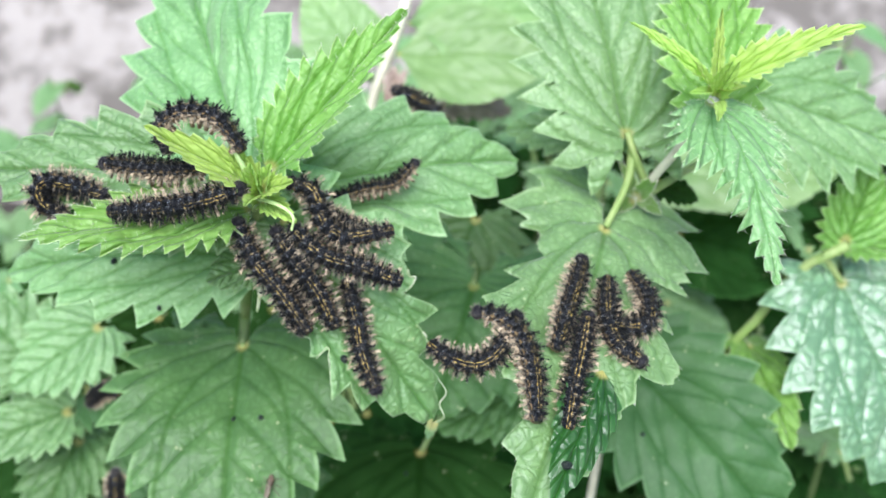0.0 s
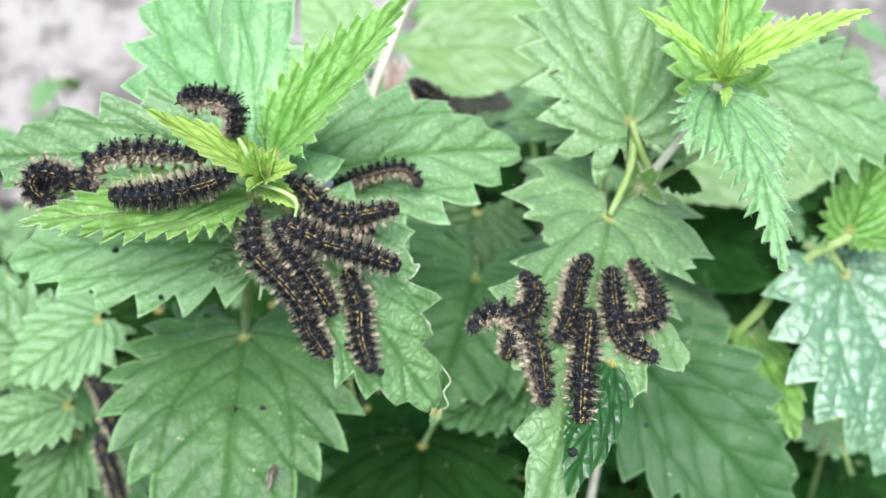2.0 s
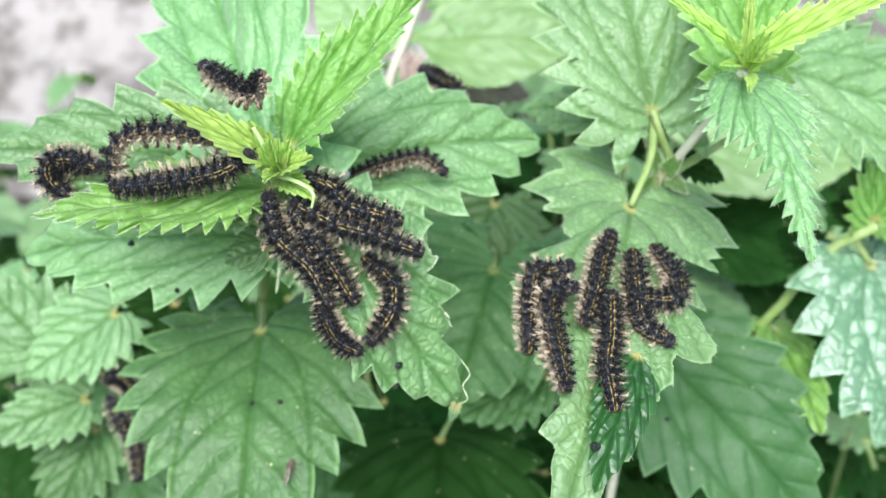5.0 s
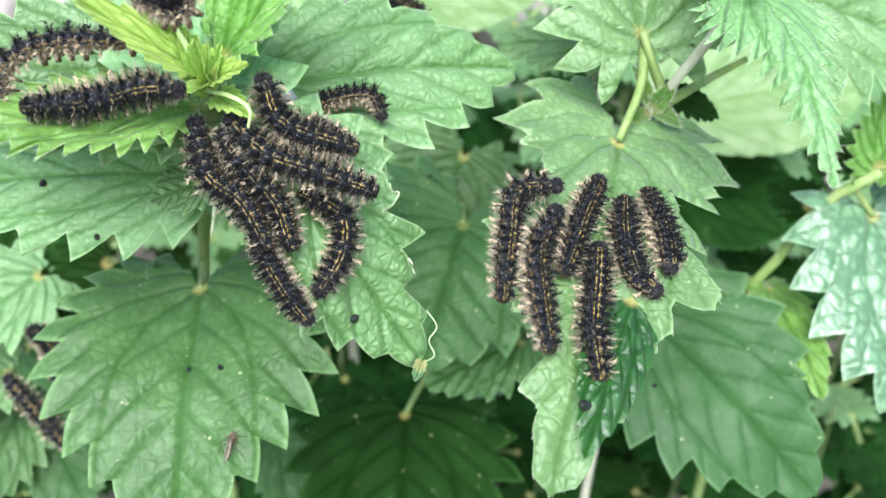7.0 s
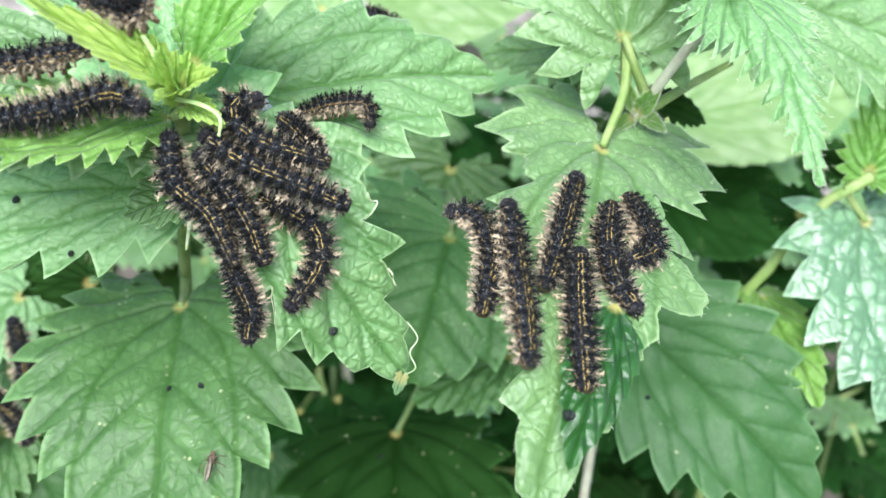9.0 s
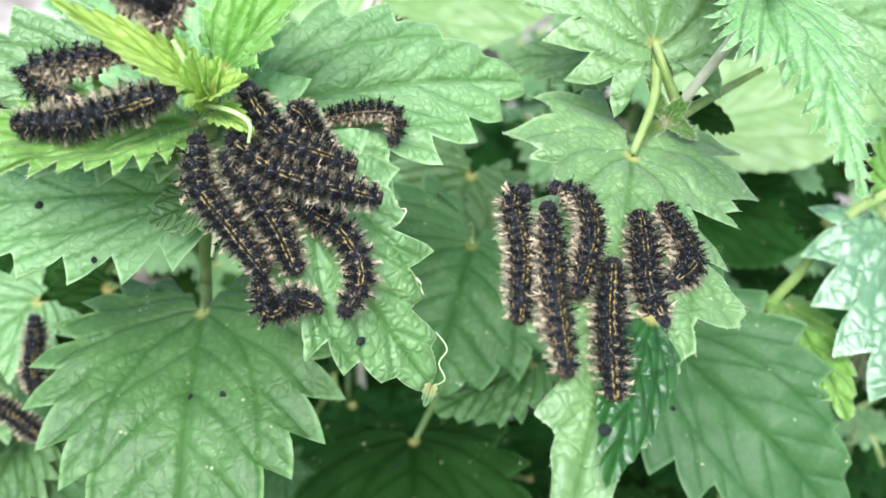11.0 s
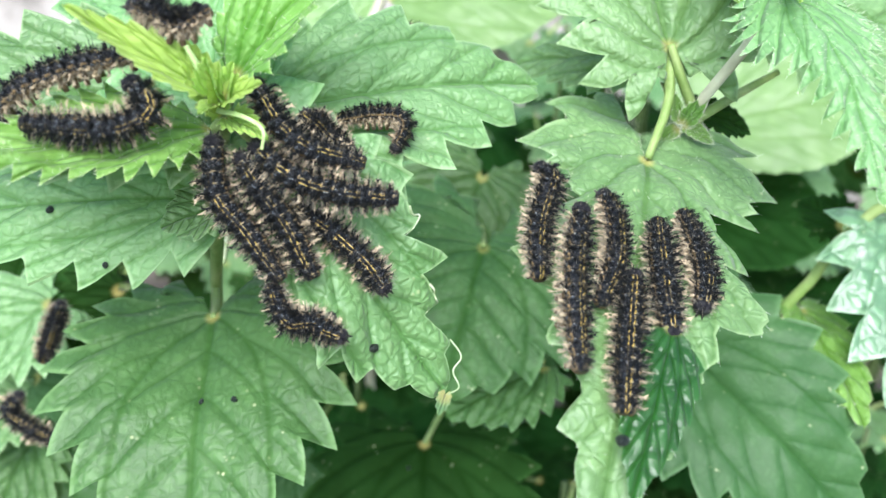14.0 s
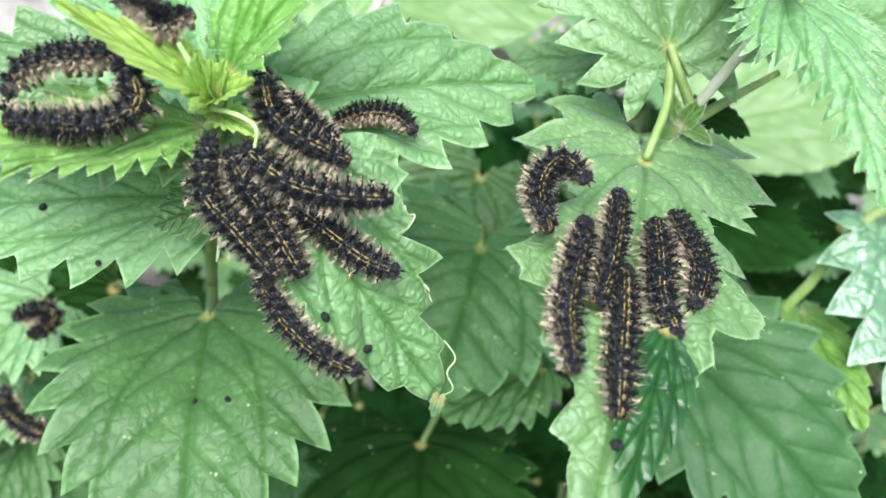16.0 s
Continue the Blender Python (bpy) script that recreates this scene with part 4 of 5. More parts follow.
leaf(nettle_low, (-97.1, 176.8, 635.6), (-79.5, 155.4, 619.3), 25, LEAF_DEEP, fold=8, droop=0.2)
leaf(nettle_low, (-100.8, 187.6, 670.9), (-95.6, 197.9, 684.2), 26, LEAF_SHADED, fold=8, droop=0.2)
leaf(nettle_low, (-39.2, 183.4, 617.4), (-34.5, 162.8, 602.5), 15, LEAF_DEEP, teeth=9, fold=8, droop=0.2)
leaf(nettle_low, (-71.6, 178.7, 677.6), (-83.2, 172.7, 667.6), 22, LEAF_SHADED, teeth=9, fold=8, droop=0.2)
leaf(dock_back, (5.2, 272.4, 697.5), (25.7, 273.8, 694.0), 15, LITTER, teeth=8, fold=20, droop=0.5, quilt=0.05, label='withered brown leaf', ripple=0.1)
leaf(dock_back, (-12.1, 255.8, 714.6), (-15.5, 248.5, 706.3), 7, LITTER, teeth=8, fold=24, droop=0.5, quilt=0.05, label='withered brown leaf', ripple=0.1)
leaf(nettle_left, (-1.5, 109.2, 707.5), (-2.5, 107.0, 705.8), 2, LEAF, teeth=5, fold=20, droop=0.3, quilt=0.03, label='scrap of an eaten leaf')
# Added narrow dark blade, laid on the rolled leaf to darken its inner fold.
crease = leaf(nettle_right, (26.6, 108.2, 719.5), (17.6, 88.6, 709.9), 9.5, LEAF_CREASE, key='crease', label='added dark glossy blade in the crease of the rolled leaf', teeth=7, fold=3, droop=0.05, heart=0.02, tooth=0.14, quilt=0.002, ripple=0.02)
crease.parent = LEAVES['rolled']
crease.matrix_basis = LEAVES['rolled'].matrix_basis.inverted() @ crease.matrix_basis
cat_bud = caterpillar((-43.0, 124.4, 756.1), (0, 0), "spiny black caterpillar wrapped round the young bud leaf")
cat_arch = caterpillar((-48.6, 124.8, 747.0), (0, 0), "spiny black caterpillar arching over the serrated side leaf")
cat_side = caterpillar((-37.2, 119.6, 744.2), (0, 0), "spiny black caterpillar stretched along the serrated side leaf")
cat_curled = caterpillar((-62.8, 128.8, 742.1), (0, 0), "spiny black caterpillar curled on a blurred leaf further back")
cat_rear = caterpillar((-21.0, 124.1, 740.1), (0, 0), "spiny black caterpillar rearing its front end beside the stem")
cat_under = caterpillar((-18.1, 125.6, 737.7), (0, 0), "spiny black caterpillar tucked under its neighbour near a white silk patch")
cat_small = caterpillar((-8.4, 139.6, 736.8), (0, 0), "spiny black caterpillar with a bent head on the middle leaf")
cat_yellow = caterpillar((-19.5, 119.5, 734.4), (0, 0), "spiny black caterpillar with two clear yellow lines on its back")
cat_edge = caterpillar((-30.6, 119.9, 733.1), (0, 0), "spiny black caterpillar lying along the edge of the grazed leaf")
cat_between = caterpillar((-24.4, 120.7, 732.5), (0, 0), "spiny black caterpillar squeezed between two others on the grazed leaf")
cat_lower = caterpillar((-13.5, 115.5, 717.9), (0, 0), "spiny black caterpillar feeding on the lower half of the grazed leaf")
cat_margin = caterpillar((-23.9, 116.2, 725.0), (0, 0), "spiny black caterpillar hanging on the torn leaf margin")
cat_hook = caterpillar((10.7, 115.2, 725.3), (-33, 0), "spiny black caterpillar hooked over the rolled leaf")
cat_swing = caterpillar((4.6, 109.1, 720.9), (-30, 0), "spiny black caterpillar swinging at the side of the rolled leaf")
cat_pale = caterpillar((22.2, 121.7, 726.4), (-37, 0), "spiny black caterpillar showing its pale side on the rolled leaf")
cat_central = caterpillar((22.7, 112.0, 720.9), (-37, 0), "spiny black caterpillar lying down the middle of the rolled leaf")
cat_right = caterpillar((29.0, 113.6, 720.7), (-37, 0), "spiny black caterpillar bending its head aside on the rolled leaf")
cat_fold = caterpillar((33.7, 116.9, 722.3), (-37, 0), "spiny black caterpillar curved at the outer fold of the rolled leaf")
cat_shade = caterpillar((-80.1, 155.4, 671.8), (0, 0), "spiny black caterpillar moving in the shade low among the leaves")
cat_low = caterpillar((-77.7, 147.1, 650.3), (0, 0), "spiny black caterpillar climbing low among the leaves")
cat_back = caterpillar((-5.3, 170.6, 739.9), (0, 0), "spiny black caterpillar half hidden behind the middle leaf")

stem(nettle_left, [(-30.0, 123.3, 742.6), (-26.2, 121.0, 742.7), (-23.6, 119.2, 741.7), (-23.9, 118.9, 739.2)], 0.4, 0.2, STEM_PALE, name='stipule')
stem(nettle_left, [(-30.9, 123.3, 744.6), (-30.9, 122.0, 748.3), (-31.9, 121.6, 751.4)], 0.6, 0.3, STEM_PALE, name='stipule')
stem(nettle_left, [(-0.7, 114.6, 712.6), (0.7, 112.6, 711.2), (-0.4, 111.6, 709.5), (0.3, 109.7, 708.3), (-1.2, 109.1, 707.4), (-2.1, 108.0, 705.6)], 0.1, 0.1, DRY, name='torn_edge', label='withered hanging leaf strip')
stem(nettle_left, [(-32.3, 129.6, 722.0), (-32.5, 127.2, 720.0), (-32.8, 126.0, 718.1)], 0.4, 0.2, DRY, name='torn_edge', label='withered hanging leaf strip')
frass((-62.5, 140.4, 718.9), (-0.21, -0.50, 0.84), 1.1)
frass((-41.9, 131.6, 686.5), (-0.37, -0.26, 0.89), 0.8)
frass((-36.0, 130.7, 688.1), (-0.04, -0.26, 0.96), 1.0)
frass((-10.9, 115.4, 710.5), (0.42, -0.78, 0.46), 1.2)
frass((18.6, 94.1, 713.1), (-0.40, -0.19, 0.89), 1.4)
frass((20.0, 94.7, 711.0), (-0.12, -0.43, 0.89), 1.0)
frass((-16.3, 115.3, 716.3), (0.07, -0.87, 0.49), 1.2)
frass((-63.1, 144.9, 722.5), (-0.14, -0.52, 0.84), 1.0)
frass((45.3, 142.0, 671.9), (-0.06, -0.48, 0.87), 0.9)
frass((-8.6, 169.4, 630.8), (0.15, -0.64, 0.75), 0.9)
frass((-53.4, 133.6, 713.8), (-0.01, -0.66, 0.75), 0.9)
silk_patch((-21.3, 136.8, 735.8))
fly = gnat((-32.5, 118.0, 682.0), (0.14, 0.83, 0.54), (-0.25, -0.65, 0.71))


# ---- more nettles behind ----
def undergrowth():
    """Rows of shaded nettles behind, each a stalk with crossed pairs of leaves."""
    rng = random.Random(11)
    for x, y, top in (
            (-190, 330, 600), (-120, 300, 610), (-60, 330, 660), (-10, 300, 655), (45, 340, 690), (95, 320, 690), (150, 300, 690), (205, 330, 690),
            (-150, 240, 580), (-85, 235, 590), (-30, 240, 600), (25, 235, 610), (75, 250, 640), (125, 245, 620), (10, 420, 700), (110, 430, 720), (190, 430, 720), (-110, 420, 630),
            (-175, 270, 600), (-40, 280, 640), (15, 275, 645), (60, 290, 665), (115, 285, 670), (165, 260, 650), (-100, 345, 625), (75, 380, 700), (150, 380, 710), (240, 400, 720), (-20, 370, 680),
            (-330, 500, 560), (-270, 520, 560), (-210, 500, 565), (-140, 510, 580), (-70, 500, 610), (0, 510, 640), (60, 500, 670), (120, 520, 690), (190, 510, 700), (260, 520, 700), (330, 500, 700),
            # low and outer plants added to block light and darken the gaps
            (-60, 170, 540), (0, 165, 550), (60, 175, 560), (110, 180, 570),
            (-20, 205, 575), (40, 205, 585), (90, 215, 600), (150, 215, 590), (-110, 200, 560), (-150, 180, 540), (160, 170, 560), (20, 190, 530), (-420, 560, 560), (-360, 600, 570), (-280, 610, 580), (-200, 600, 590), (-120, 620, 600), (-40, 600, 620), (40, 610, 640), (130, 620, 660), (220, 610, 670), (300, 600, 680), (400, 580, 690), (-260, 400, 570), (300, 420, 700), (250, 300, 660), (-250, 260, 560)):
        top *= 0.92 if x > 140 and y >= 300 else 1.0
        one = plant((x, y, 0), "shaded nettle with dark green leaves in the thicket")
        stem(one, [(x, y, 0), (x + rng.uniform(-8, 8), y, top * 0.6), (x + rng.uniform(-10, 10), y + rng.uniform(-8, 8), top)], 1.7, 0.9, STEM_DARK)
        turn = rng.uniform(0, 180)
        for level in range(4):
            for flip in (0, 180):
                a = radians(turn + flip + level * 90 + rng.uniform(-20, 20))
                z = top - 6 - level * 38 - rng.uniform(0, 12)
                size = (22 + 12 * level) * rng.uniform(0.85, 1.15)
                near, far = 8 + 5 * level, 8 + 5 * level + size
                base = (x + near * math.cos(a), y + near * math.sin(a), z + 6)
                tip = (x + far * math.cos(a), y + far * math.sin(a), z - size * rng.uniform(0.1, 0.6))
                young = level == 0 and rng.random() < 0.4
                leaf(one, base, tip, size * rng.uniform(0.75, 0.95), LEAF if young or (level < 2 and y > 280) else LEAF_SHADED, hint=(0, -0.3, 0.95), petiole=[(x, y, z)], fine=False, fold=rng.uniform(2, 14), droop=rng.uniform(0.1, 0.35))


undergrowth()


def motions():
    crawl(cat_bud, 60, [(0, 0.8, -4.9, -0, -1.5, 3.8, 0.7, 8.5, -0.5, 11.7, -4.5), (0.5, 1.1, -4.6, 0.3, -1.2, 4.1, 1.2, 8.6, -0.3, 11.6, -4.3), (1.5, 2.3, -5.3, 1.7, -1.9, 4, 0.9, 8, -0.6, 11.4, -4.4), (2.3, 3, 2.9, 6.9, 0.3, 11.1, -0.9, 9.8, -4.7), (3, 3, 2.7, 6.1, 0.1, 10.3, -1.3, 10.6, -4.7), (5.3, 3.9, 3.7, 7.2, 1.2, 11.3, -0.5, 12.2, 2.4), (6, 3.2, 1.2, 6.3, -1, 10.2, -2.9, 11, 0.9), (6.5, 3.2, 0.9, 6.2, -1.3, 9.5, -2.7, 10.9, 0.6), (7, 6.3, -1.3, 8.7, -2.7, 11.8, -3.4, 12.5, -0.6), (7.5, 5.1, -0.6, 8.5, -1.7, 10.9, -3.4, 12.3, -1.3), (8.2, 6.8, -2, 9.8, -3.4, 11.4, -4.4, 13.5, -2.4), (9, 4.3, -1.1, 7.7, -2.5, 10.7, -2.9, 11.8, -0.1), (11.5, 4.7, -0.1, 8, -1.5, 10.3, -2.8, 12.3, -0.8), (12.5, 3.8, -0.1, 6.5, -1.4, 9.8, -2.8, 11.8, -1.8), (13.5, 4.8, -0.3, 8.1, -1.4, 10.3, -3, 13, -1.7), (14.5, 5.4, -1.1, 8, -2.4, 10.7, -3.1, 13.3, -1.8), (15, 5.9, -1.3, 8.3, -2.3, 10.6, -2.8, 13, -2.3), (15.5, 6.6, -2, 8.9, -3.3, 10.8, -3.7, 12.5, -2.3), (16, 4.7, -0.5, 7.6, -1.5, 9.5, -3.5, 12.1, -2.5)], girth=0.95)
    crawl(cat_arch, 55, [(0, -4.9, 0.7, 0, 0, 5.3, -0.4, 10.2, -0.1), (0.7, -4.9, -1.2, -2.2, 0.6, 3.6, 1.1, 10.2, -0.2), (1.5, -10.5, -5.3, -7.4, -1.3, 0.5, 1, 9.7, -0.3), (2.3, -5.2, -6.4, -6.9, -1.5, 0.1, 0.3, 9.4, -0.6), (3.2, -6.2, -7.6, -6.1, -1.4, 0.9, 0.4, 10.2, -0.5), (5.3, -5.6, -7.2, -5.5, 0.2, 1, 2.4, 10.1, 0.6), (6, -5.7, -8.3, -6, -1.4, 0.9, 0.7, 9.8, 0.4), (6.5, -5.2, -8.5, -5.5, -1.6, 1.4, 0.8, 10.5, 0.9), (7, -6.9, -8.8, -6.4, -1.9, 0.1, 1.4, 9.8, 1.4), (7.5, -6.3, -5.4, -5.5, -1.1, 1.7, 1.4, 10.3, 2.2), (8.2, -5.1, -5.6, -4.3, -1.4, 2.8, 0.6, 10.8, 1.6), (9, -7, -5.4, -5.5, -1.2, 1.6, 0.5, 9.7, 1.9), (11.5, 3.6, -3.6, -2.2, -1.8, 0.2, 0.3, 10.3, 1.6), (12.5, -8.8, -8.8, -5.6, -2.9, 0.7, 0.2, 10.1, 1.6), (13.5, -8.4, -4.4, -4.3, -2, 1.3, 0.4, 8.6, 2.1), (14.5, -8.4, -4.8, -4.9, -1.7, 1.4, 1, 8.8, 2), (15, -8, -4.7, -4.4, -1.6, 1.2, 0.5, 8.6, 2.2), (15.5, -8.6, -3.9, -5.1, -1.9, 1.1, 0.5, 8.1, 1.9), (16, -5.3, -2.5, -3.3, -0.1, 1.9, 1.6, 9.8, 1.6)])
    crawl(cat_side, 20, [(0, 5.7, 1.8, 0, 0, -7, -1.3, -13.5, -1.8), (0.7, 5.2, 1.7, -0.9, -0.1, -6.9, -1.4, -13.5, -2.3), (1.5, 5.4, 1.6, -0.5, 0.3, -6.5, -1.1, -13.8, -2), (2.3, 2.6, 1.7, -1.7, -0, -6.9, -1.3, -13.3, -1.4), (3.2, 5.1, 1, -0.1, -0.4, -6.1, -1.7, -13, -3), (5.3, 4.1, 3.3, -1, 0.8, -7.8, -0.5, -15.9, -1.3), (6, 4.7, 1.6, -0.1, -0, -6.4, -1.3, -14.4, -2.9), (6.5, 4.7, 0.8, 0.2, -0, -6.5, -1.2, -12.9, -2.8), (7, 4.9, -0.1, 1, 0.3, -6, -1.5, -13.4, -2.2), (7.5, 4.6, -0.4, 0.8, 0.7, -5.9, -0.7, -13.5, -2.5), (8.2, 5, -1.2, 1.3, 0.6, -4.9, -1.1, -12.3, -1.7), (9, 4.3, -1.1, 0.9, 0.7, -6, -1.3, -13.5, -2.5), (11.5, 4.1, 2.3, 0.6, -0, -6.8, -2.1, -13.5, -2.1), (12.5, -1.1, 3.3, 1.2, 0.3, -4.3, -2.2, -14.1, -1.7), (13.5, -2.6, 3.2, 0.4, 0.8, -4.4, -1.9, -13.7, -1.5), (14.5, -1, 3.4, 0.3, -0.7, -5.5, -2.7, -14.3, -1.6), (15, -1.8, 3.9, 0.3, 0.1, -5.6, -2.3, -14.5, -1.9), (15.5, -1.7, 3.3, 0.3, -0.1, -5.1, -2.5, -14.2, -2.1), (16, -2, 4.8, -0.1, 0.7, -5.1, -1.9, -14.7, -1.5)], girth=1.05)
    crawl(cat_curled, 20, [(0, 7, -1.8, 1, 0, -3.2, -0, -3.2, -3.3, 0, -5.1), (1.5, 2.5, -1.5, -1.2, 0.4, -3.8, -0.1, -4, -2.9, -1.7, -4.3), (2.3, 3, -3.1, -2.5, -0.3, -5.2, -2.7, -2, -6.3), (3, 3.6, -0.3, -1.4, 0.7, -4.2, -0.3, -4.4, -3, -1.5, -5.3), (5.5, 3.3, -0.9, -1.2, 0.5, -4.4, -0, -4.7, -2.7, -2.2, -5.2), (6.5, 4.3, -1.5, -0.5, -0.8, -3.7, -1.2, -4.1, -4, -0.9, -6.4), (11.5, 4.6, -2.2, 2.4, -1.9, 0.2, -2.6, -0.2, -4.8, 2.3, -5.9), (16, 6.9, -2.9, 4.8, -2.6, 2.6, -3.3, 2.2, -5.5, 4.7, -6.6)])
    crawl(cat_rear, 15, [(0, -3.7, 4.2, -0, 2.8, 1.3, -1.8, 5, -4.5, 11.9, -3.5), (0.7, -5, 1.8, -0.4, 0.4, 4.1, -3.2, 12.4, -2.3), (1.5, -3.3, 2.7, -0.6, 1.8, 0.8, -1.8, 4.4, -4, 11.7, -1.7), (2.3, -4.5, 2.3, -1.4, -0.4, 3.2, -3.1, 12.3, -2.6), (3, -4, 2.4, -0.8, 2, 1.4, -2.1, 6, -3.9, 12.3, -3.9), (5.5, -4.1, 1.3, -0.6, -0.5, 2.5, -3.1, 9.5, -5.3), (6, -2.4, 2.7, -0.7, -1, 3.1, -3.9, 9.4, -5.1), (6.5, 2.4, 5.3, -0.4, 2.4, -0.8, -2.3, 2.4, -4.3, 8.8, -5), (7, -1.6, 3.4, 0.2, -1.8, 4.7, -4.1, 10, -5.6), (7.5, -2.5, 2.2, 0, -1.1, 3.7, -4.2, 9.7, -5.7), (8, -2.4, 1.9, -0.6, -1.1, 2.3, -4.1, 9.6, -6.8), (9, 1.3, 1.7, -1.7, 1.2, -1, -2, 3, -4.4, 9.6, -6.4), (11.5, -4.4, 4.4, -3, 1.9, 0.5, -2.2, 4.8, -4.4, 9.1, -5.5), (12.5, -4.4, 3.6, -0.9, -0.8, 3.4, -3.7, 9.6, -4.8), (13.5, -4.7, 5.2, -1.9, 0.9, 2.3, -2.8, 9.1, -4.7), (14.5, -3.4, 5.2, -1.6, 0.1, 2.7, -3.3, 8.1, -4.8), (15, -2.7, 6.1, -1.7, 0.3, 3.4, -2.7, 9.9, -4.9), (15.5, -3.6, 5.5, -2.2, 0.1, 2.8, -2.8, 9.2, -5), (16, -2.6, 6.3, -1.6, 1.3, 2, -1.9, 7.3, -4.5)])
    crawl(cat_under, 0, [(0, -2.8, 1.4, 0, 0, 2.8, -1.4, 5.6, -2.3), (6.5, -0.6, -3.3, 1.4, -4, 3.5, -4.8, 5.5, -5.6), (7.5, 1.7, 1.2, 4, 0.1, 5.9, -1.5, 7, -2.7), (8, 2.8, 1.6, 3.9, -0.7, 4.6, -3.4, 5.7, -4.5), (9, 1.3, 0.9, 2.7, -0.2, 4.6, -2.5, 6.1, -3.7), (11.5, -1.2, 3.5, 0.3, 2.3, 1.4, -0.3, 3.2, -2.5), (12.5, -0.4, 2.6, 1.1, 1.2, 1.8, -0.6, 3.2, -1.8), (13.5, 1.7, 2.3, 1.7, 0.6, 2.8, -0.9, 5, -2), (14.5, -4.2, 4.3, -0.9, 3.2, 0.9, 1, 3.1, -0.9), (15, -2.7, 5.3, -1, 3.4, 0.5, 1.2, 3, -1.1), (15.5, -4.1, 2.5, -1.2, 2.1, 0.7, 0.3, 3.2, -1.6), (16, -3.4, 5.2, -1.3, 3, 0.9, 0.8, 3.1, -0.7)], girth=0.85)
    crawl(cat_small, -60, [(0, 3.5, 3.6, 0, 0, -5.1, -1, -10.2, -2.6), (0.7, 4.6, 0.5, 0.1, 0.5, -5, -1.1, -10.1, -2.6), (1.5, 4.4, -0.8, -0.7, 0.6, -5.7, -0.4, -10.8, -3), (2.3, 2.6, -2.8, 1.1, 0.3, -5, -0.8, -11.1, -2.8), (3.2, 0.4, -3.3, 0.4, 0.2, -5.1, -0.3, -11.2, -3.4), (5.3, 5.1, -1.7, 1.1, 0.8, -4.8, -0.2, -10.8, -2.2), (6, 3.6, -3.2, 0.3, -0.9, -5.3, -1.4, -11, -2.9), (6.5, 1.3, -4.2, -0.1, -1.5, -5.9, -2.1, -10.9, -3.5), (7, 1.1, -4.7, -0.6, -1.7, -5.4, -2.1, -10.5, -3.9), (7.5, 1.8, -4, 1.4, -1, -3.3, -1.4, -8.5, -3.1), (8.2, 4.7, -4.4, 1.8, -1.9, -2.4, -1.8, -8.3, -4.3), (9, 2.7, -4.7, 2, -1.7, -2.7, -1.7, -7.3, -2.9), (11.5, 2, -6.2, 2, -2.5, -2.5, -2, -8.3, -2.8), (12.5, 2.1, -6.1, 0.9, -2.3, -4.1, -1.5, -8.6, -2.3), (13.5, 0, -6.8, 2.2, -2.7, -1.5, -1.8, -7.3, -2.2), (14.5, 2, -5.4, 1.2, -2.5, -3, -1.6, -7.1, -2.8), (15, 3.8, -3.8, 0.9, -2.6, -3.2, -2.5, -7, -3.3), (16, 3.5, -4.1, 1, -2, -3, -1.6, -7.1, -2.8)], girth=0.85)
    crawl(cat_yellow, 0, [(0, -4.5, 4.1, -0, 0, 5.5, -1.8, 11.8, -4.1), (0.7, -5.4, 3.6, 0, -0, 5.5, -1.4, 11.9, -3.6), (1.5, -6, 3.6, -0.6, -0, 4.9, -1.3, 11.2, -3.6), (2.3, -6.3, 2.8, -0.9, 0.1, 4.5, -1.7, 10.8, -4), (3.2, -7.4, 4.7, -1.1, 0.1, 4.3, -1.7, 11.1, -4.4), (5.3, -7.3, 4.7, -1.5, 1.6, 4.7, -0.2, 11.7, -2.8), (6, -7.5, 4.9, -1.7, 0.8, 4.2, -1.2, 10.9, -4.1), (6.5, -7.3, 5.2, -2.1, 0.9, 3.4, -1, 10.2, -4.1), (7, -7.1, 5.3, -2.7, 0.8, 3.2, -1.4, 11.1, -4.1), (7.5, -6.2, 4.2, -1.4, 0.8, 4.5, -1.1, 11.3, -3.8), (8.2, -5.6, 4.6, -1, 0.9, 4.8, -1.4, 11.3, -4.1), (9, -6.7, 4.3, -2.1, 0.9, 3.7, -1.7, 10.6, -4.8), (11.5, -6.9, 4.7, -1.6, 0.7, 4.1, -1.2, 10.9, -2.7), (12.5, -5.8, 4.3, -1.6, 0.6, 4.1, -1.2, 11, -2.7), (13.5, -5.8, 4.5, -1.3, 0.5, 4.4, -1.4, 10.9, -2.2), (14.5, -5.5, 4, -0.9, 0.7, 4.8, -1.5, 11.3, -2.3), (15, -6.7, 3.1, -1.6, 0.6, 4.8, -1.3, 11.3, -2.4), (15.5, -6.8, 3.3, -1.5, 0.5, 4.2, -1, 11, -2.5), (16, -5.8, 3.9, -0.9, -0.1, 4.8, -1.9, 11.2, -2.3)], girth=1.05)
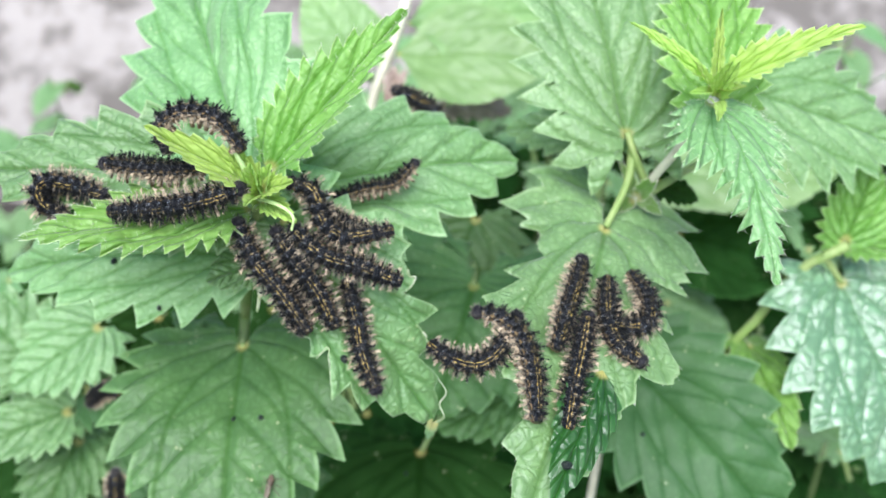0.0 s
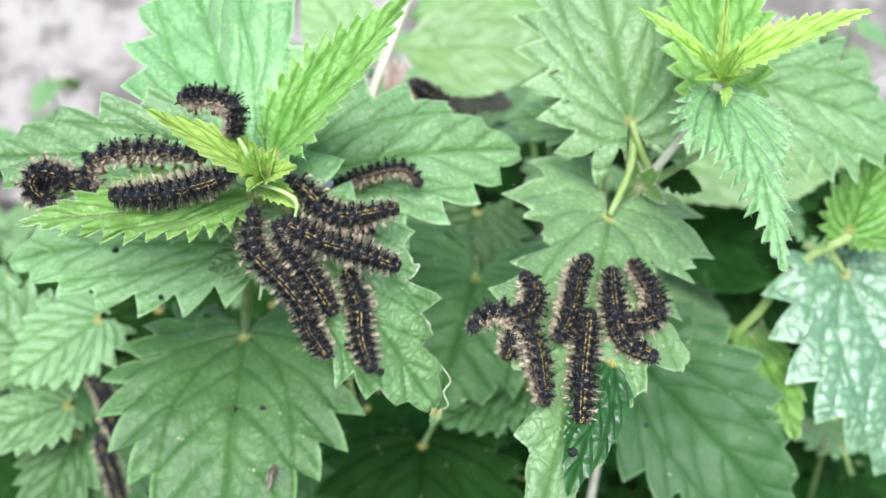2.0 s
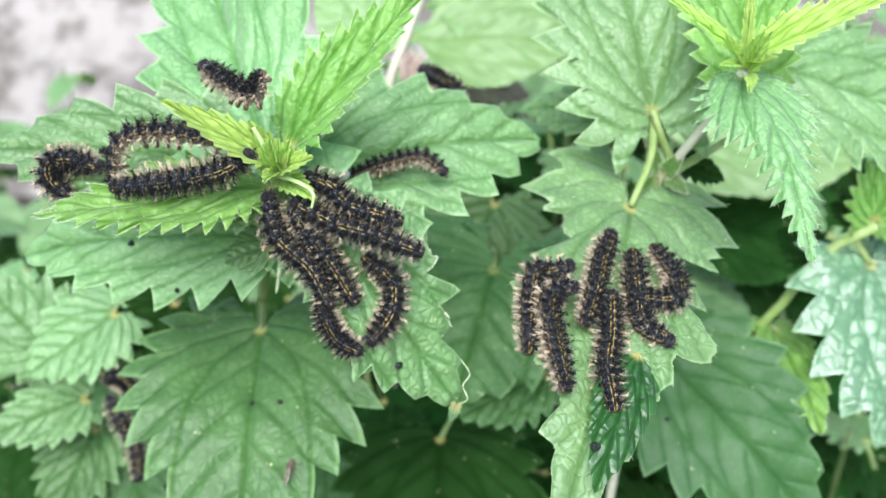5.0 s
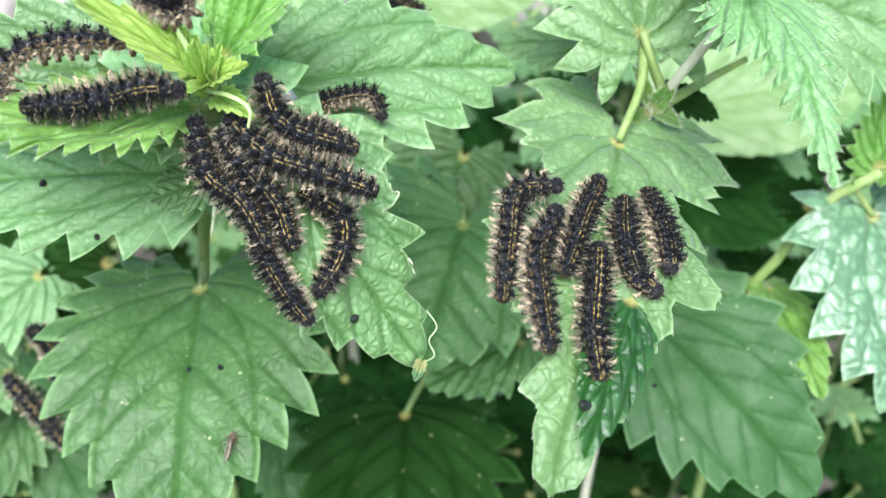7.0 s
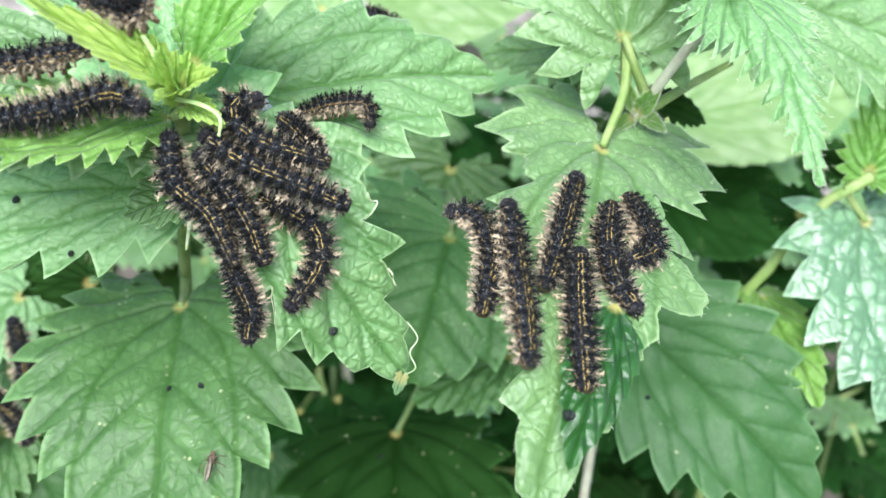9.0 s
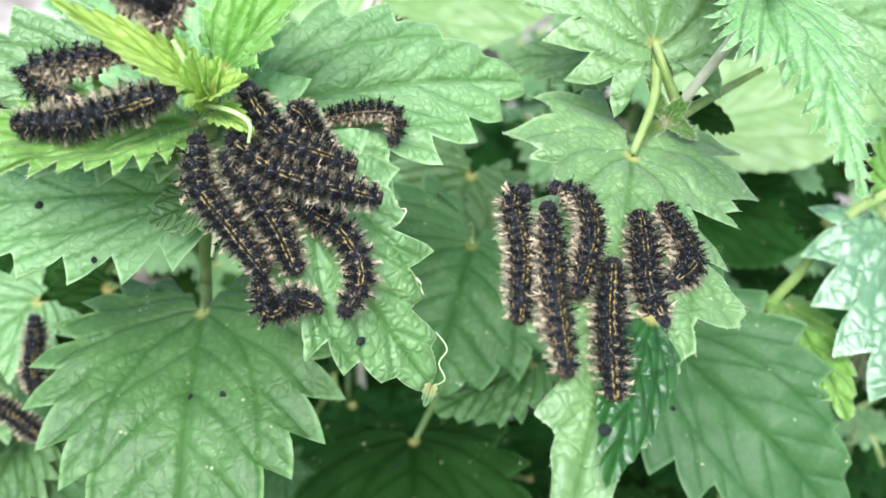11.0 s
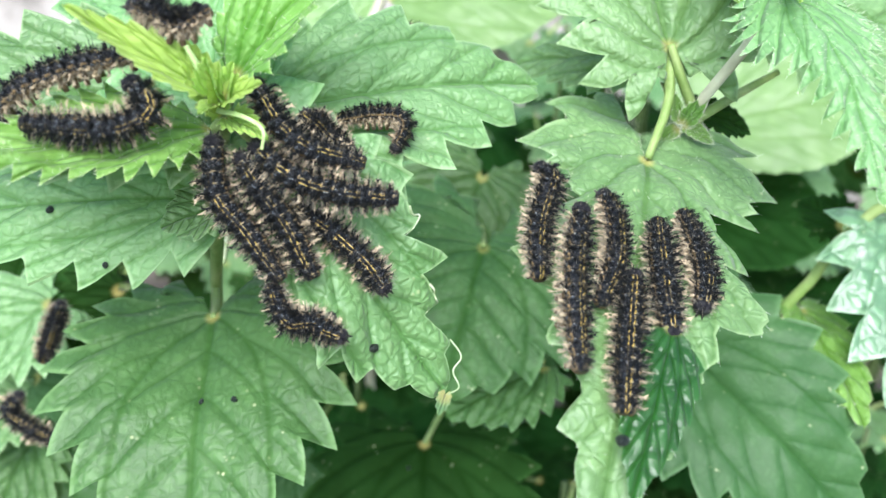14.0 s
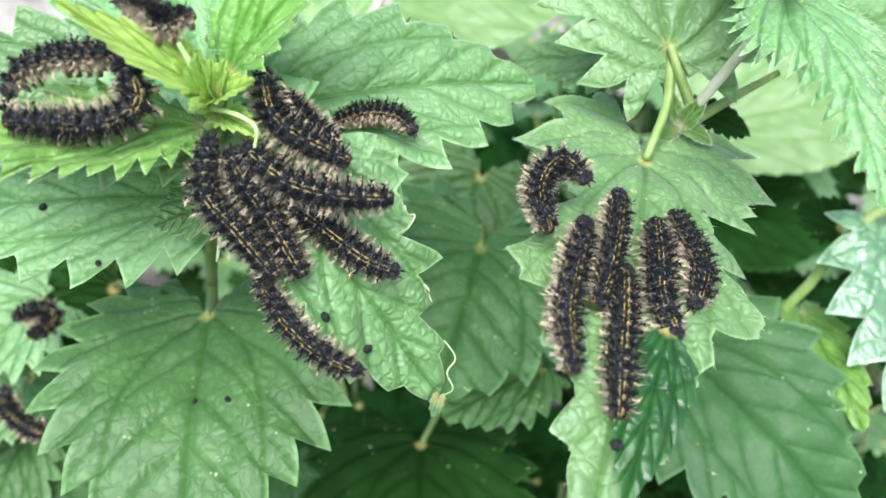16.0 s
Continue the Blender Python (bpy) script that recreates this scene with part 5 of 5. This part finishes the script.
    crawl(cat_edge, 0, [(0, -2.7, 5.9, 0, -0, 4.6, -5.5, 8.2, -11), (0.7, 0, 5.4, 0, -1, 4.6, -6.5, 8.7, -11), (1.5, -0.5, 5.4, 0.4, -0.9, 4.9, -5.5, 9, -10.5), (2.3, -0.7, 5.1, -0.9, -0.8, 3.7, -5.8, 8.2, -11.3), (3.2, -0.2, 4.7, 0.4, -1.2, 5.3, -7.5, 9, -11.6), (5.3, -0.8, 6.6, 0.5, 0.4, 5.8, -4.6, 8.5, -9.9), (6, -0.9, 5.1, 0.1, -0.8, 4.7, -6.2, 7.3, -11.2), (6.5, -1.1, 5.4, 0.1, 0.2, 5.3, -4.5, 7.4, -10.5), (7, -1.1, 5.7, 0.6, -1.1, 5.1, -4.9, 8.1, -10.3), (7.5, -1, 5.7, -0.6, -0.3, 4.2, -4.9, 6.7, -10.2), (8.2, -0.4, 5.7, 0.4, -0.5, 4.6, -5, 7.4, -10.2), (9, -0.6, 5.1, -0, -0.8, 4.3, -4.9, 7.1, -10.9), (11.5, -0.7, 5.5, -0.4, -0.3, 3.4, -5.8, 7.3, -10.9), (12.5, -0.7, 5.4, -0.1, -0.4, 3.5, -5.1, 7, -11), (13.5, -0.4, 6.3, -0.4, -0.1, 3.4, -5.2, 7.3, -10.7), (14.5, -0, 5.9, 0.6, -0.7, 4.1, -5.4, 7.7, -10.9), (15, 0.2, 5.7, -0.2, -0.1, 4.1, -6, 7.7, -11.1), (15.5, 0.3, 5.2, -0.6, -0.5, 3.6, -5.6, 7.5, -10.7), (16, 0.2, 5.7, -0.3, -0.4, 3.6, -5.4, 7.8, -10.5)], girth=1.05)
    crawl(cat_between, 0, [(0, -2.8, 4.6, 0, -0, 3.7, -4.6, 6.5, -10.2), (0.7, -2.3, 3.6, 0.9, -1.9, 4.2, -6.5, 7, -10.2), (1.5, -2.4, 3.7, 0.4, -0.9, 4, -5.5, 5.9, -9.6), (2.3, -3.2, 2.9, 0, -1.7, 2.8, -6.3, 5.5, -10.4), (3.2, -2.9, 2.5, 0.8, -2.1, 4.4, -7.6, 5.8, -10.8), (5.3, -3.2, 4.4, 0.8, -1, 3.9, -5.5, 6.2, -9.5), (6, -3.4, 3.1, 0.4, -1.1, 3.8, -6.1, 5.6, -10.4), (7, -3.9, 4.3, -0.5, -0.3, 3.3, -4.9, 5.1, -10.3), (7.5, -3.3, 3.9, 0, -1.1, 3.8, -5.7, 5.2, -10.3), (8.2, -2.4, 4, 0.9, -0.5, 3.7, -5, 5.8, -10.3), (9, -3.1, 3, 0.1, -1.2, 3, -5.8, 4.7, -10.7), (11.5, -3.2, 3.7, 0, -0.7, 3.2, -5.9, 5.3, -10.7), (12.5, -3.2, 4, -0.7, -0, 2.9, -5.2, 5.4, -10.4), (13.5, -3.2, 4.2, -0.4, -0.2, 2.8, -4.6, 5.3, -10.5), (14.5, -2.9, 3.8, -0.1, -0.6, 2.8, -5.1, 5.7, -10.3), (15, -2.3, -0.1, 0.6, -3, 3.5, -6.7, 5.6, -10.8), (16, -3.5, 4.4, -1.4, 0.4, 1.5, -4, 5, -10.2)], girth=1.05)
    crawl(cat_lower, 0, [(0, 2.4, -6.6, 0, 0, -1, 5.7, -2.4, 10.9), (0.7, 1, -3.9, -0.4, 0.9, -0.9, 5.6, -2.3, 10.8), (1.5, 0.8, -4.6, -0.1, 1.1, -1.1, 6.7, -2.5, 11.4), (2.3, 0.9, -4.9, -1, 0.3, -1, 5, -2.9, 9.7), (3.2, 0.3, -4.4, -0.2, 0.8, 0.3, 5.5, -2.1, 9.2), (5.3, -2.3, -1.5, 1.4, 3.1, 1.4, 8.7, -2.7, 11.9), (6, -2.5, -1.8, 0.9, 3, 0.5, 9.1, -3.9, 11.2), (6.5, -2.2, -2.1, 1, 4.2, 1, 8.8, -2.8, 12), (7, -2.3, -1.9, 0.9, 3.2, 0.9, 8.8, -4.1, 11.5), (7.5, -3.1, -1.9, 0.9, 3.2, 0.6, 8.7, -4.5, 11.5), (8.2, -2.6, -1.8, 1.3, 3.2, 1, 8.6, -4.2, 12.1), (9, -3, -2.2, 1, 3.2, 0.3, 8.6, -6.1, 12.2), (11.5, 1.5, -1.4, 3.1, 3.9, -0.2, 9.2, -6.5, 13.1), (12.5, 2.1, -0.7, 2.5, 4.6, -0.8, 9.2, -6.8, 12.3), (13.5, 2.2, -0.4, 2.6, 4.5, -1.4, 9.1, -7, 12.9), (14.5, 6.1, 4.7, 1.9, 5.5, -2.6, 9.4, -7.8, 13.2), (15, 6.4, 4.3, 1.9, 5.8, -1.9, 9.3, -7.1, 13.1), (15.5, 6.5, 4.3, 1.3, 5.8, -2.4, 9.6, -7.6, 13.4), (16, 6, 4.5, 1.9, 6.4, -2.5, 9.8, -8, 13.9)])
    crawl(cat_margin, 10, [(0, 0.9, -2.8, 0, 0, -0.9, 2.8, -1.8, 5.1), (0.7, 2.8, -4.7, 0.5, -2.4, -0.4, 0.4, -1.4, 3.2), (1.5, 5, -6.9, 2.2, -3.6, 0.8, -0.4, -0.6, 2.4), (2.3, 4.1, -9, 1.8, -5.8, 0.9, -3, -0.5, -0.3), (3.2, 4.9, -8.9, 2.1, -6.2, 1.2, -3.4, -0.1, -0.7), (5.3, 6.6, -9.3, 3.4, -7.5, 1.6, -4.4, 0.8, -1.7), (6, 5.1, -9.2, 1.7, -7.6, 0.9, -4.2, 0, -1.6), (6.5, 6.3, -11.1, 3.4, -8.6, 1, -5.8, -0.2, -2.2), (7, 6.8, -12, 4.2, -8.5, 1.9, -4.6, 0.1, -1.5), (7.5, 8.4, -13.1, 4.6, -9.6, 1.6, -5.3, 0.2, -2.2), (8.2, 7, -12.8, 4.8, -9.4, 2.3, -6, 0.9, -2.9), (9, 2.1, -12.7, 2.6, -9, 1.5, -6, 0.1, -2.9), (11.5, 8.4, -6.3, 4.4, -5.9, 1.5, -8.4, 0.4, -4.4), (12.5, 8.9, -6.4, 4.5, -6.7, 1.2, -8.9, -0.2, -4.5), (13.5, 9.5, -5.8, 5.5, -6.1, 1.8, -8.6, 0.4, -4.5), (14.5, 8.3, -14.8, 5.1, -11.1, 2.2, -7.7, 0, -3.6), (15, 9.5, -13.4, 5.1, -11.9, 2.2, -8.2, 0.4, -3.8), (15.5, 11.4, -14.4, 5.9, -12.2, 2.7, -8.8, -0.1, -3.4), (16, 11.7, -14.5, 6.6, -11.9, 3, -8.3, -0.2, -3.2)], girth=0.9)
    crawl(cat_hook, 30, [(0, -5, 0.7, -1.8, -0, 1.7, -3.1, 3.2, -9, 3.4, -16.9), (0.5, -5.5, 0.9, -1.7, -1.3, 1.4, -3.6, 3.1, -9.1, 3.2, -17), (1, -4.8, -2.2, -2.4, -0.6, 1.2, -1.4, 3.7, -6.4, 4.4, -15.9), (1.5, -5.8, -3.2, -2.6, -1.8, 1, -2.5, 3.5, -7, 3.9, -16.4), (2, -6.5, -4.2, -3.6, -1.8, 0, -2.3, 2.9, -7.3, 3.8, -16.3), (2.5, -3.4, -7.7, -3.3, -4.2, -0, -2.2, 2.9, -5.7, 3.8, -15.7), (3, -5.1, -5.2, -1.6, -2.4, 1.5, -2.9, 3.6, -8.3, 3.7, -15.8), (5.5, 7.7, 1.6, 5, 1.1, 2.6, -1.5, 2.6, -7.8, 3.8, -15.2), (6, 6.5, 0.9, 3.5, -4, 3.8, -10.4, 4.1, -16.5), (6.5, 6.3, 3.1, 3.3, -2.6, 3, -9.7, 3.1, -16.7), (7, 6.6, 3.5, 3.4, -2.5, 3.1, -10.2, 3.6, -16.6), (7.5, 5.1, 5, 4.1, -1.9, 3.8, -9.6, 3.9, -17.2), (8.2, 3.7, 5.1, 4.2, -3, 3.9, -10.5, 4, -17.2), (9, 2.8, 5.5, 2.9, -2.3, 3.3, -10.7, 3.3, -17.4), (11.5, 4, 6.8, 3.4, -1.1, 3.2, -9.3, 3.7, -16.8), (12.5, 3.5, 7.4, 3.4, -0.2, 3.1, -9.3, 2.9, -16.5), (13.5, 5.3, 6.6, 4.3, -1.3, 3.6, -8.6, 3.6, -14.7), (14.5, 6.8, 8.8, 4.9, 1.6, 3.9, -7.7, 3.5, -15.4), (15, 4, 9.8, 3.3, 1.6, 2.7, -6.1, 2, -14.7), (15.5, 6.4, 7.8, 5.2, -0.7, 4.3, -8.9, 3.6, -15.4), (16, 7.1, 5.3, 4.9, -1.2, 3.1, -8.4, 3.3, -14.8)], girth=1.05)
    crawl(cat_swing, 20, [(0, 7.6, 7.9, 5.1, 2.9, 1.3, -0.5, -3.2, 0.4, -6, 2.4), (0.5, 9.9, 11.7, 7.7, 7.3, 5.1, 2.8, 2.6, -0.9, -0.2, -3.2), (1, 11.4, 10.6, 8.4, 7, 5.9, 3, 4.7, 0.1, 3.7, -2.8), (1.5, 11.1, 11.6, 9.7, 8, 7.4, 4.5, 5.7, 1.5, 5.4, -0.4), (2, 8.5, 12.8, 9.7, 9.1, 8.1, 5.6, 5.9, 1.6, 4.9, -0.8), (2.5, 7.9, 12.4, 8.2, 9.3, 7.1, 5.8, 6, 2.3, 5, -0.6), (3, 7.7, 12.7, 7.1, 10.1, 7.8, 6.5, 6.7, 2.6, 5.2, -0.8), (5.5, 12.9, 13.5, 7, 13, 5.4, 7.9, 5.1, 3.1, 4.8, -1.2), (6, 11.6, 16.3, 7, 13.7, 5.8, 6.9, 4.9, -1.4), (6.5, 12, 14.3, 7.4, 14.7, 5.3, 8.1, 4.3, -1.2), (7, 13.2, 15.6, 7.5, 14.6, 5.9, 7.4, 4.6, -1.2), (7.5, 8.3, 15.7, 5, 14.3, 5.8, 7.1, 4.9, -1.3), (8.2, 4.3, 16.3, 5.6, 12.1, 6.4, 6, 4.8, -1.8), (9, 1.2, 12.6, 4.6, 11.6, 6.1, 5.9, 4.5, -2), (11.5, 8.6, 17.8, 5.3, 15.6, 5.8, 7.8, 5, -1.1), (12.5, 9.9, 17.9, 5.2, 17, 4.6, 9.5, 5.1, 1.3), (13.5, 5.9, 20.9, 8.5, 19.9, 6, 12.7, 5.8, 5.1), (14.5, 10.1, 23.7, 8.1, 18.5, 6.6, 13.1, 6.1, 7.5), (15, 11.2, 26.2, 7.7, 21.3, 5.9, 16.7, 6.4, 12.6), (15.5, 13.2, 20.7, 11.1, 23.1, 7.2, 18.8, 7.9, 12.5), (16, 14.1, 20.4, 10.8, 23.2, 7.4, 18.6, 8.1, 12.8)])
    crawl(cat_pale, 30, [(0, 2, 5.9, -0, -0, -2, -5.6, -3.8, -10.9), (0.7, -3.6, 7.6, -1.1, 2.3, -1.8, -4.5, -4.2, -10.4), (1.5, 1.3, 6.1, -0.3, 0.2, -1.7, -5.4, -3.6, -11.3), (2.3, 2, 2.5, -0.8, -0.9, -2.4, -7.6, -4.6, -11.8), (3.2, 2.7, 3.1, -0.7, -2.6, -2.1, -7, -3.9, -11.2), (5.3, 2.6, 6.9, 0.1, 1.1, -1.4, -4.4, -3.4, -10.2), (6, 2.8, 3.1, -0.1, -2.4, -2, -7.6, -3.7, -11.6), (6.5, 2.5, 4.2, -0.4, -1.1, -1.9, -6.2, -5.1, -12), (7, 2.3, 3.9, -0.9, -2.3, -2.7, -7.1, -4.3, -11.3), (7.5, -1.3, 6.7, -0.4, 0.4, -1.6, -6.5, -4.1, -11.6), (8.2, 4.5, 3.3, 0.7, -1.2, -1.2, -6.9, -4.1, -12.3), (9, 1.8, 5.4, -0.7, -1.3, -2.6, -7.1, -4.7, -12.5), (11.5, -6.2, 5.3, -2.6, 3.2, -2, -3.1, -4.7, -12), (12.5, 0.5, 6.4, -0.9, -0.1, -2.5, -5.8, -4.5, -12), (13.5, 0.9, 5.5, -0.8, -1.4, -2, -7, -4.5, -12.1), (14.5, -3.4, 4.1, -0.7, 1, -0.7, -4.8, -3.2, -11.9), (15, 3.7, 3.5, -0.3, 0, -2.9, -5.7, -5, -11), (15.5, 1.6, 4.9, -0, -0.6, -1.6, -6.2, -4.2, -12.4), (16, 1.3, 5.1, -0.3, -1.2, -1.8, -6.7, -3.6, -11.9)])
    crawl(cat_central, 0, [(0, 1.6, 6.4, -0, -0, -2.1, -7.1, -3.5, -12.8), (0.7, 1.6, 5.3, 0.4, -1.1, -1.1, -7.1, -3, -12.9), (1.5, 1.1, 4.4, 0.1, -0.9, -1.5, -8, -3.4, -13.7), (2.3, 0.7, 4.4, -0.5, -1.9, -1.6, -7.9, -1.8, -14.1), (3.2, 1.3, 3.9, 0.1, -2.4, -1.5, -8.3, -1.3, -14.4), (5.3, 1, 6.6, 0.2, -0.8, -1, -6.8, -0.8, -12.9), (6, 0.5, 4.5, -0.8, -2.5, -2, -9.1, -2, -15.2), (6.5, 0.4, 5, -1, -1.8, -2.3, -8.1, -1.7, -14.9), (7, 0.6, 4, -0.6, -2.5, -1.9, -9.4, -1.9, -15.1), (7.5, 0.9, 4.6, -0.4, -2.8, -0.9, -8.8, -0.6, -14.9), (8.2, 0.8, 4.3, -0.1, -3, -0.9, -8.9, -0.3, -14.1), (9, 0.2, 4.1, -0.8, -3.2, -1.4, -9.9, -1.8, -15.5), (11.5, 0.2, 4, -1.3, -2.6, -2.3, -9, -2.9, -14.7), (12.5, -0.6, 4.5, -1.7, -2.5, -3.1, -9, -4, -14.7), (13.5, 0.3, 3.3, -1.2, -3.5, -2.4, -9.2, -3, -14.8), (14.5, 0.9, 4.1, -0.4, -2.5, -1.8, -9.1, -3.4, -15.5), (15, -0.2, 5.1, -0.9, 0.2, -1.9, -5, -3, -10.6), (15.5, 0.6, 3.7, -0.8, -2.9, -1.9, -8.6, -3, -15), (16, 0.2, 4.5, -0.9, -2.4, -2.2, -8.8, -3.4, -15.2)], girth=1.05)
    crawl(cat_right, 0, [(0, 3.3, -3.1, 0, 0, -1.2, 5.4, -0.4, 12.3), (0.7, 2.9, -3.2, -0.2, 1, -0.5, 6.5, -0.3, 12.3), (1.5, 4.2, -4, 0.1, -0.9, -1, 5.6, -0.2, 11.9), (2.3, 3.7, -4.5, -0.5, -1.9, -1.1, 4.5, -0.7, 11.4), (3.2, 3.4, -4, -0.8, -1.4, -1.3, 5.1, -0.4, 11.9), (5.3, 2.8, -2.9, -0.8, 0.2, -0.8, 6.7, -0.4, 13.5), (6, 1.7, -4.4, -1.3, -2, -1.2, 4.6, -0.8, 10), (6.5, 1.7, -3.6, -1.6, -1.3, -1.8, 5, -1.3, 10.8), (7, 1.3, -4, -1, -1.7, -1.6, 5, -0.7, 11.1), (7.5, 0.1, -5.2, -1.6, -1.1, -1.3, 5.6, -0.4, 11.7), (8.2, 0.3, -5, -1.4, -1.4, -1.1, 5.1, -0.2, 11.1), (9, 0.3, -5.7, -1.6, -1.6, -1.7, 5, -0.3, 11), (11.5, -2, -6.2, -2.1, -1.1, -1.3, 5.2, -1, 11), (12.5, -3.7, -7, -2.6, -1, -2.2, 5.4, -1, 11.7), (13.5, -2.6, -6.7, -2, -1.3, -1.6, 5, -0.9, 10.8), (14.5, -1.5, -5.7, -1.7, -1, -1, 5.4, -0.5, 10.8), (15, -1.1, -4.8, -2.6, -0.9, -1.6, 5.5, -1.5, 10.9), (15.5, -0.4, -5.7, -1.8, -1.4, -1, 5, -0.7, 11.3), (16, -1, -6, -1.9, -1, -1.1, 5.3, -0.5, 11)], girth=1.05)
    crawl(cat_fold, -20, [(0, -5.7, -0, 0, 0, 1.2, 5, -0.5, 9.7), (0.7, -5.1, -0.1, 0.2, 0.5, 1.3, 5, -0.3, 10.3), (1.5, -3.3, -1.5, 1.2, 0.7, 1, 5.2, -1.3, 9.9), (2.3, -4.8, -2, 0.4, -1.5, 0.8, 4.1, -1.3, 9.3), (3.2, -4.5, -0.9, 1.3, 0.2, 1.1, 4.6, -1.1, 9.3), (5.3, -4.9, 1.2, 0.6, 1.2, 1, 6.2, -1.2, 10.8), (6, -4.4, -0.7, 0.3, -0.7, 0.3, 4.1, -1.2, 9), (6.5, -1.4, -2.7, -0.2, 1.3, -1.1, 6, -2.1, 9.7), (7, -0.8, -4.1, -0.5, 0.2, -0.9, 4.7, -1.8, 8.8), (7.5, -0.9, -5.5, 0.4, -0.3, -0.3, 4.7, -2, 9.4), (8.2, -0.5, -5.8, 0.4, -0.7, -0.3, 4.2, -1.5, 8.8), (9, -3.8, -1.8, -0.4, 0, -0.8, 4, -2, 8.7), (11.5, -3, -4.1, 0, -0.6, -0.9, 4.2, -1.9, 8.6), (12.5, -3.2, -4.4, -1.2, -0.4, -1.8, 4.3, -2.4, 8.8), (13.5, -2.2, -6.4, -0.9, -1.6, -0.8, 4, -1.4, 8.9), (14.5, -2, -6.2, -0.8, -2.2, -0.8, 3.5, -1.9, 7.9), (15, -2.8, -3.8, -0.9, 0.7, -0.9, 4.5, -2.5, 9), (15.5, -1.1, -3.9, -0.7, 0.2, -0.9, 4.9, -1.6, 8.9), (16, -2.3, -5.2, -0.6, -0.4, -1.2, 4.3, -2.3, 8.6)])
    crawl(cat_shade, 30, [(0, -2, -2, 0, -0, 2, 1.3, 4, 0.7), (1.5, -1.1, 2.1, 1.5, -1.9, 2.8, -7.2, 3.5, -9.9), (2.3, -1.8, 1.3, 0.8, -1.3, 2.1, -6.7, 4, -10.7), (3.2, -1.4, 0.5, -0.1, -2.2, 1.8, -6.2, 3.1, -10.2), (5.3, -2.7, -0.1, -0, 1.2, 2.6, -0.1, 3.2, -2.7), (6, -7.7, -4.2, -3.9, -2.2, 0.5, -3.5, 3, -5.4), (6.5, -2.2, 0.7, 0.8, 1.3, 3.2, -1.7, 3.8, -5.4), (11.5, 0.5, 12.1, -0.2, 7.6, -0.9, 3, -0.4, -1.5), (12.5, 3.4, 13.2, 1.1, 9.8, -0.1, 5.3, -0.7, 1.8), (13.5, 4.7, 15.3, 2.4, 11.9, 1.2, 7.4, -0, 4), (14.5, 0.1, 15.4, 1.1, 11.9, -0.1, 8.5, -1.2, 5.7), (16, -4.5, 12.7, -1.2, 13.8, 2.7, 12.7, -1.2, 9.3)])
    crawl(cat_low, 20, [(0, 0, 3.4, -0, 0, -0, -2.7, -0, -6.9), (1.5, -1.8, 7.7, -0.5, 2.3, 0.8, -3.2, 1.5, -7.3), (2.3, -5.2, 10.4, -2.6, 5.6, -0.6, 0.1, 0.8, -5.3), (3.2, -6.2, 8.8, -2.2, 7.5, 1.2, 2, 2.5, -3.5), (5.3, -5.4, 18.5, -4.1, 13.1, -0.1, 6.9, 1.1, -0.5), (6, -10.6, 15.2, -6.1, 11.3, -2.3, 6.1, 2.2, 0.9), (6.5, -7.5, 14.5, -4.4, 10.1, -0.1, 5.8, 1.8, 0.7), (7, -10.5, 16.1, -6.5, 11.2, -2.4, 6.3, 1.6, 1.4), (9, -10.3, 18.7, -8.1, 15.7, -4.7, 12.1, -2.5, 7.9), (11.5, -14.9, 17.7, -11, 15.9, -7, 12.9, -3.1, 9.9), (12.5, -11.8, 21.7, -10.8, 16.4, -6.8, 12.8, -2.2, 10.4), (13.5, -8.3, 19.8, -11.9, 16.9, -7.9, 12.8, -3.4, 10.3), (14.5, -11.4, 19.2, -12.1, 15.7, -8.1, 12.7, -3.5, 10.3), (16, -11.4, 20, -11.4, 16.6, -8, 13, -3.5, 10.7)])
    crawl(cat_back, 20, [(0, -4.1, 2.3, 0, -0, 4.2, -2.3, 3, -4.7), (1.5, -0.8, 1.5, 1.6, -0.8, 4.5, -2.5, 5.1, -4.9), (5.3, -2.5, 2.2, 0.9, -0.1, 4.4, -2.4, 5, -4.2), (12.5, -1.8, -2, 0.7, -3.5, 3.7, -5, 5.7, -5.5), (16, -1.7, -1.8, 1.2, -3.7, 5.2, -4.7, 7.1, -4.7)])
    sway(LEAVES['rolled'], [(0, -2.4), (0.7, -0.6), (1.5, -0.4), (2.3, -0.6), (3.2, -0.6), (5.3, 0.4), (6, 0.3), (7.5, 0.3), (9, 0.2), (11.5, 0.4), (12.5, 0.4), (13.5, 1.7), (14.5, 1.5), (15, -2.3), (15.5, 1.2), (16, 1.4)])
    rest = fly.matrix_basis.copy()
    gone = pose(-0.6, -0.5, 0.03)
    walk(fly, [(0, rest), (9.4, rest), (10.3, gone), (16, gone)])


motions()
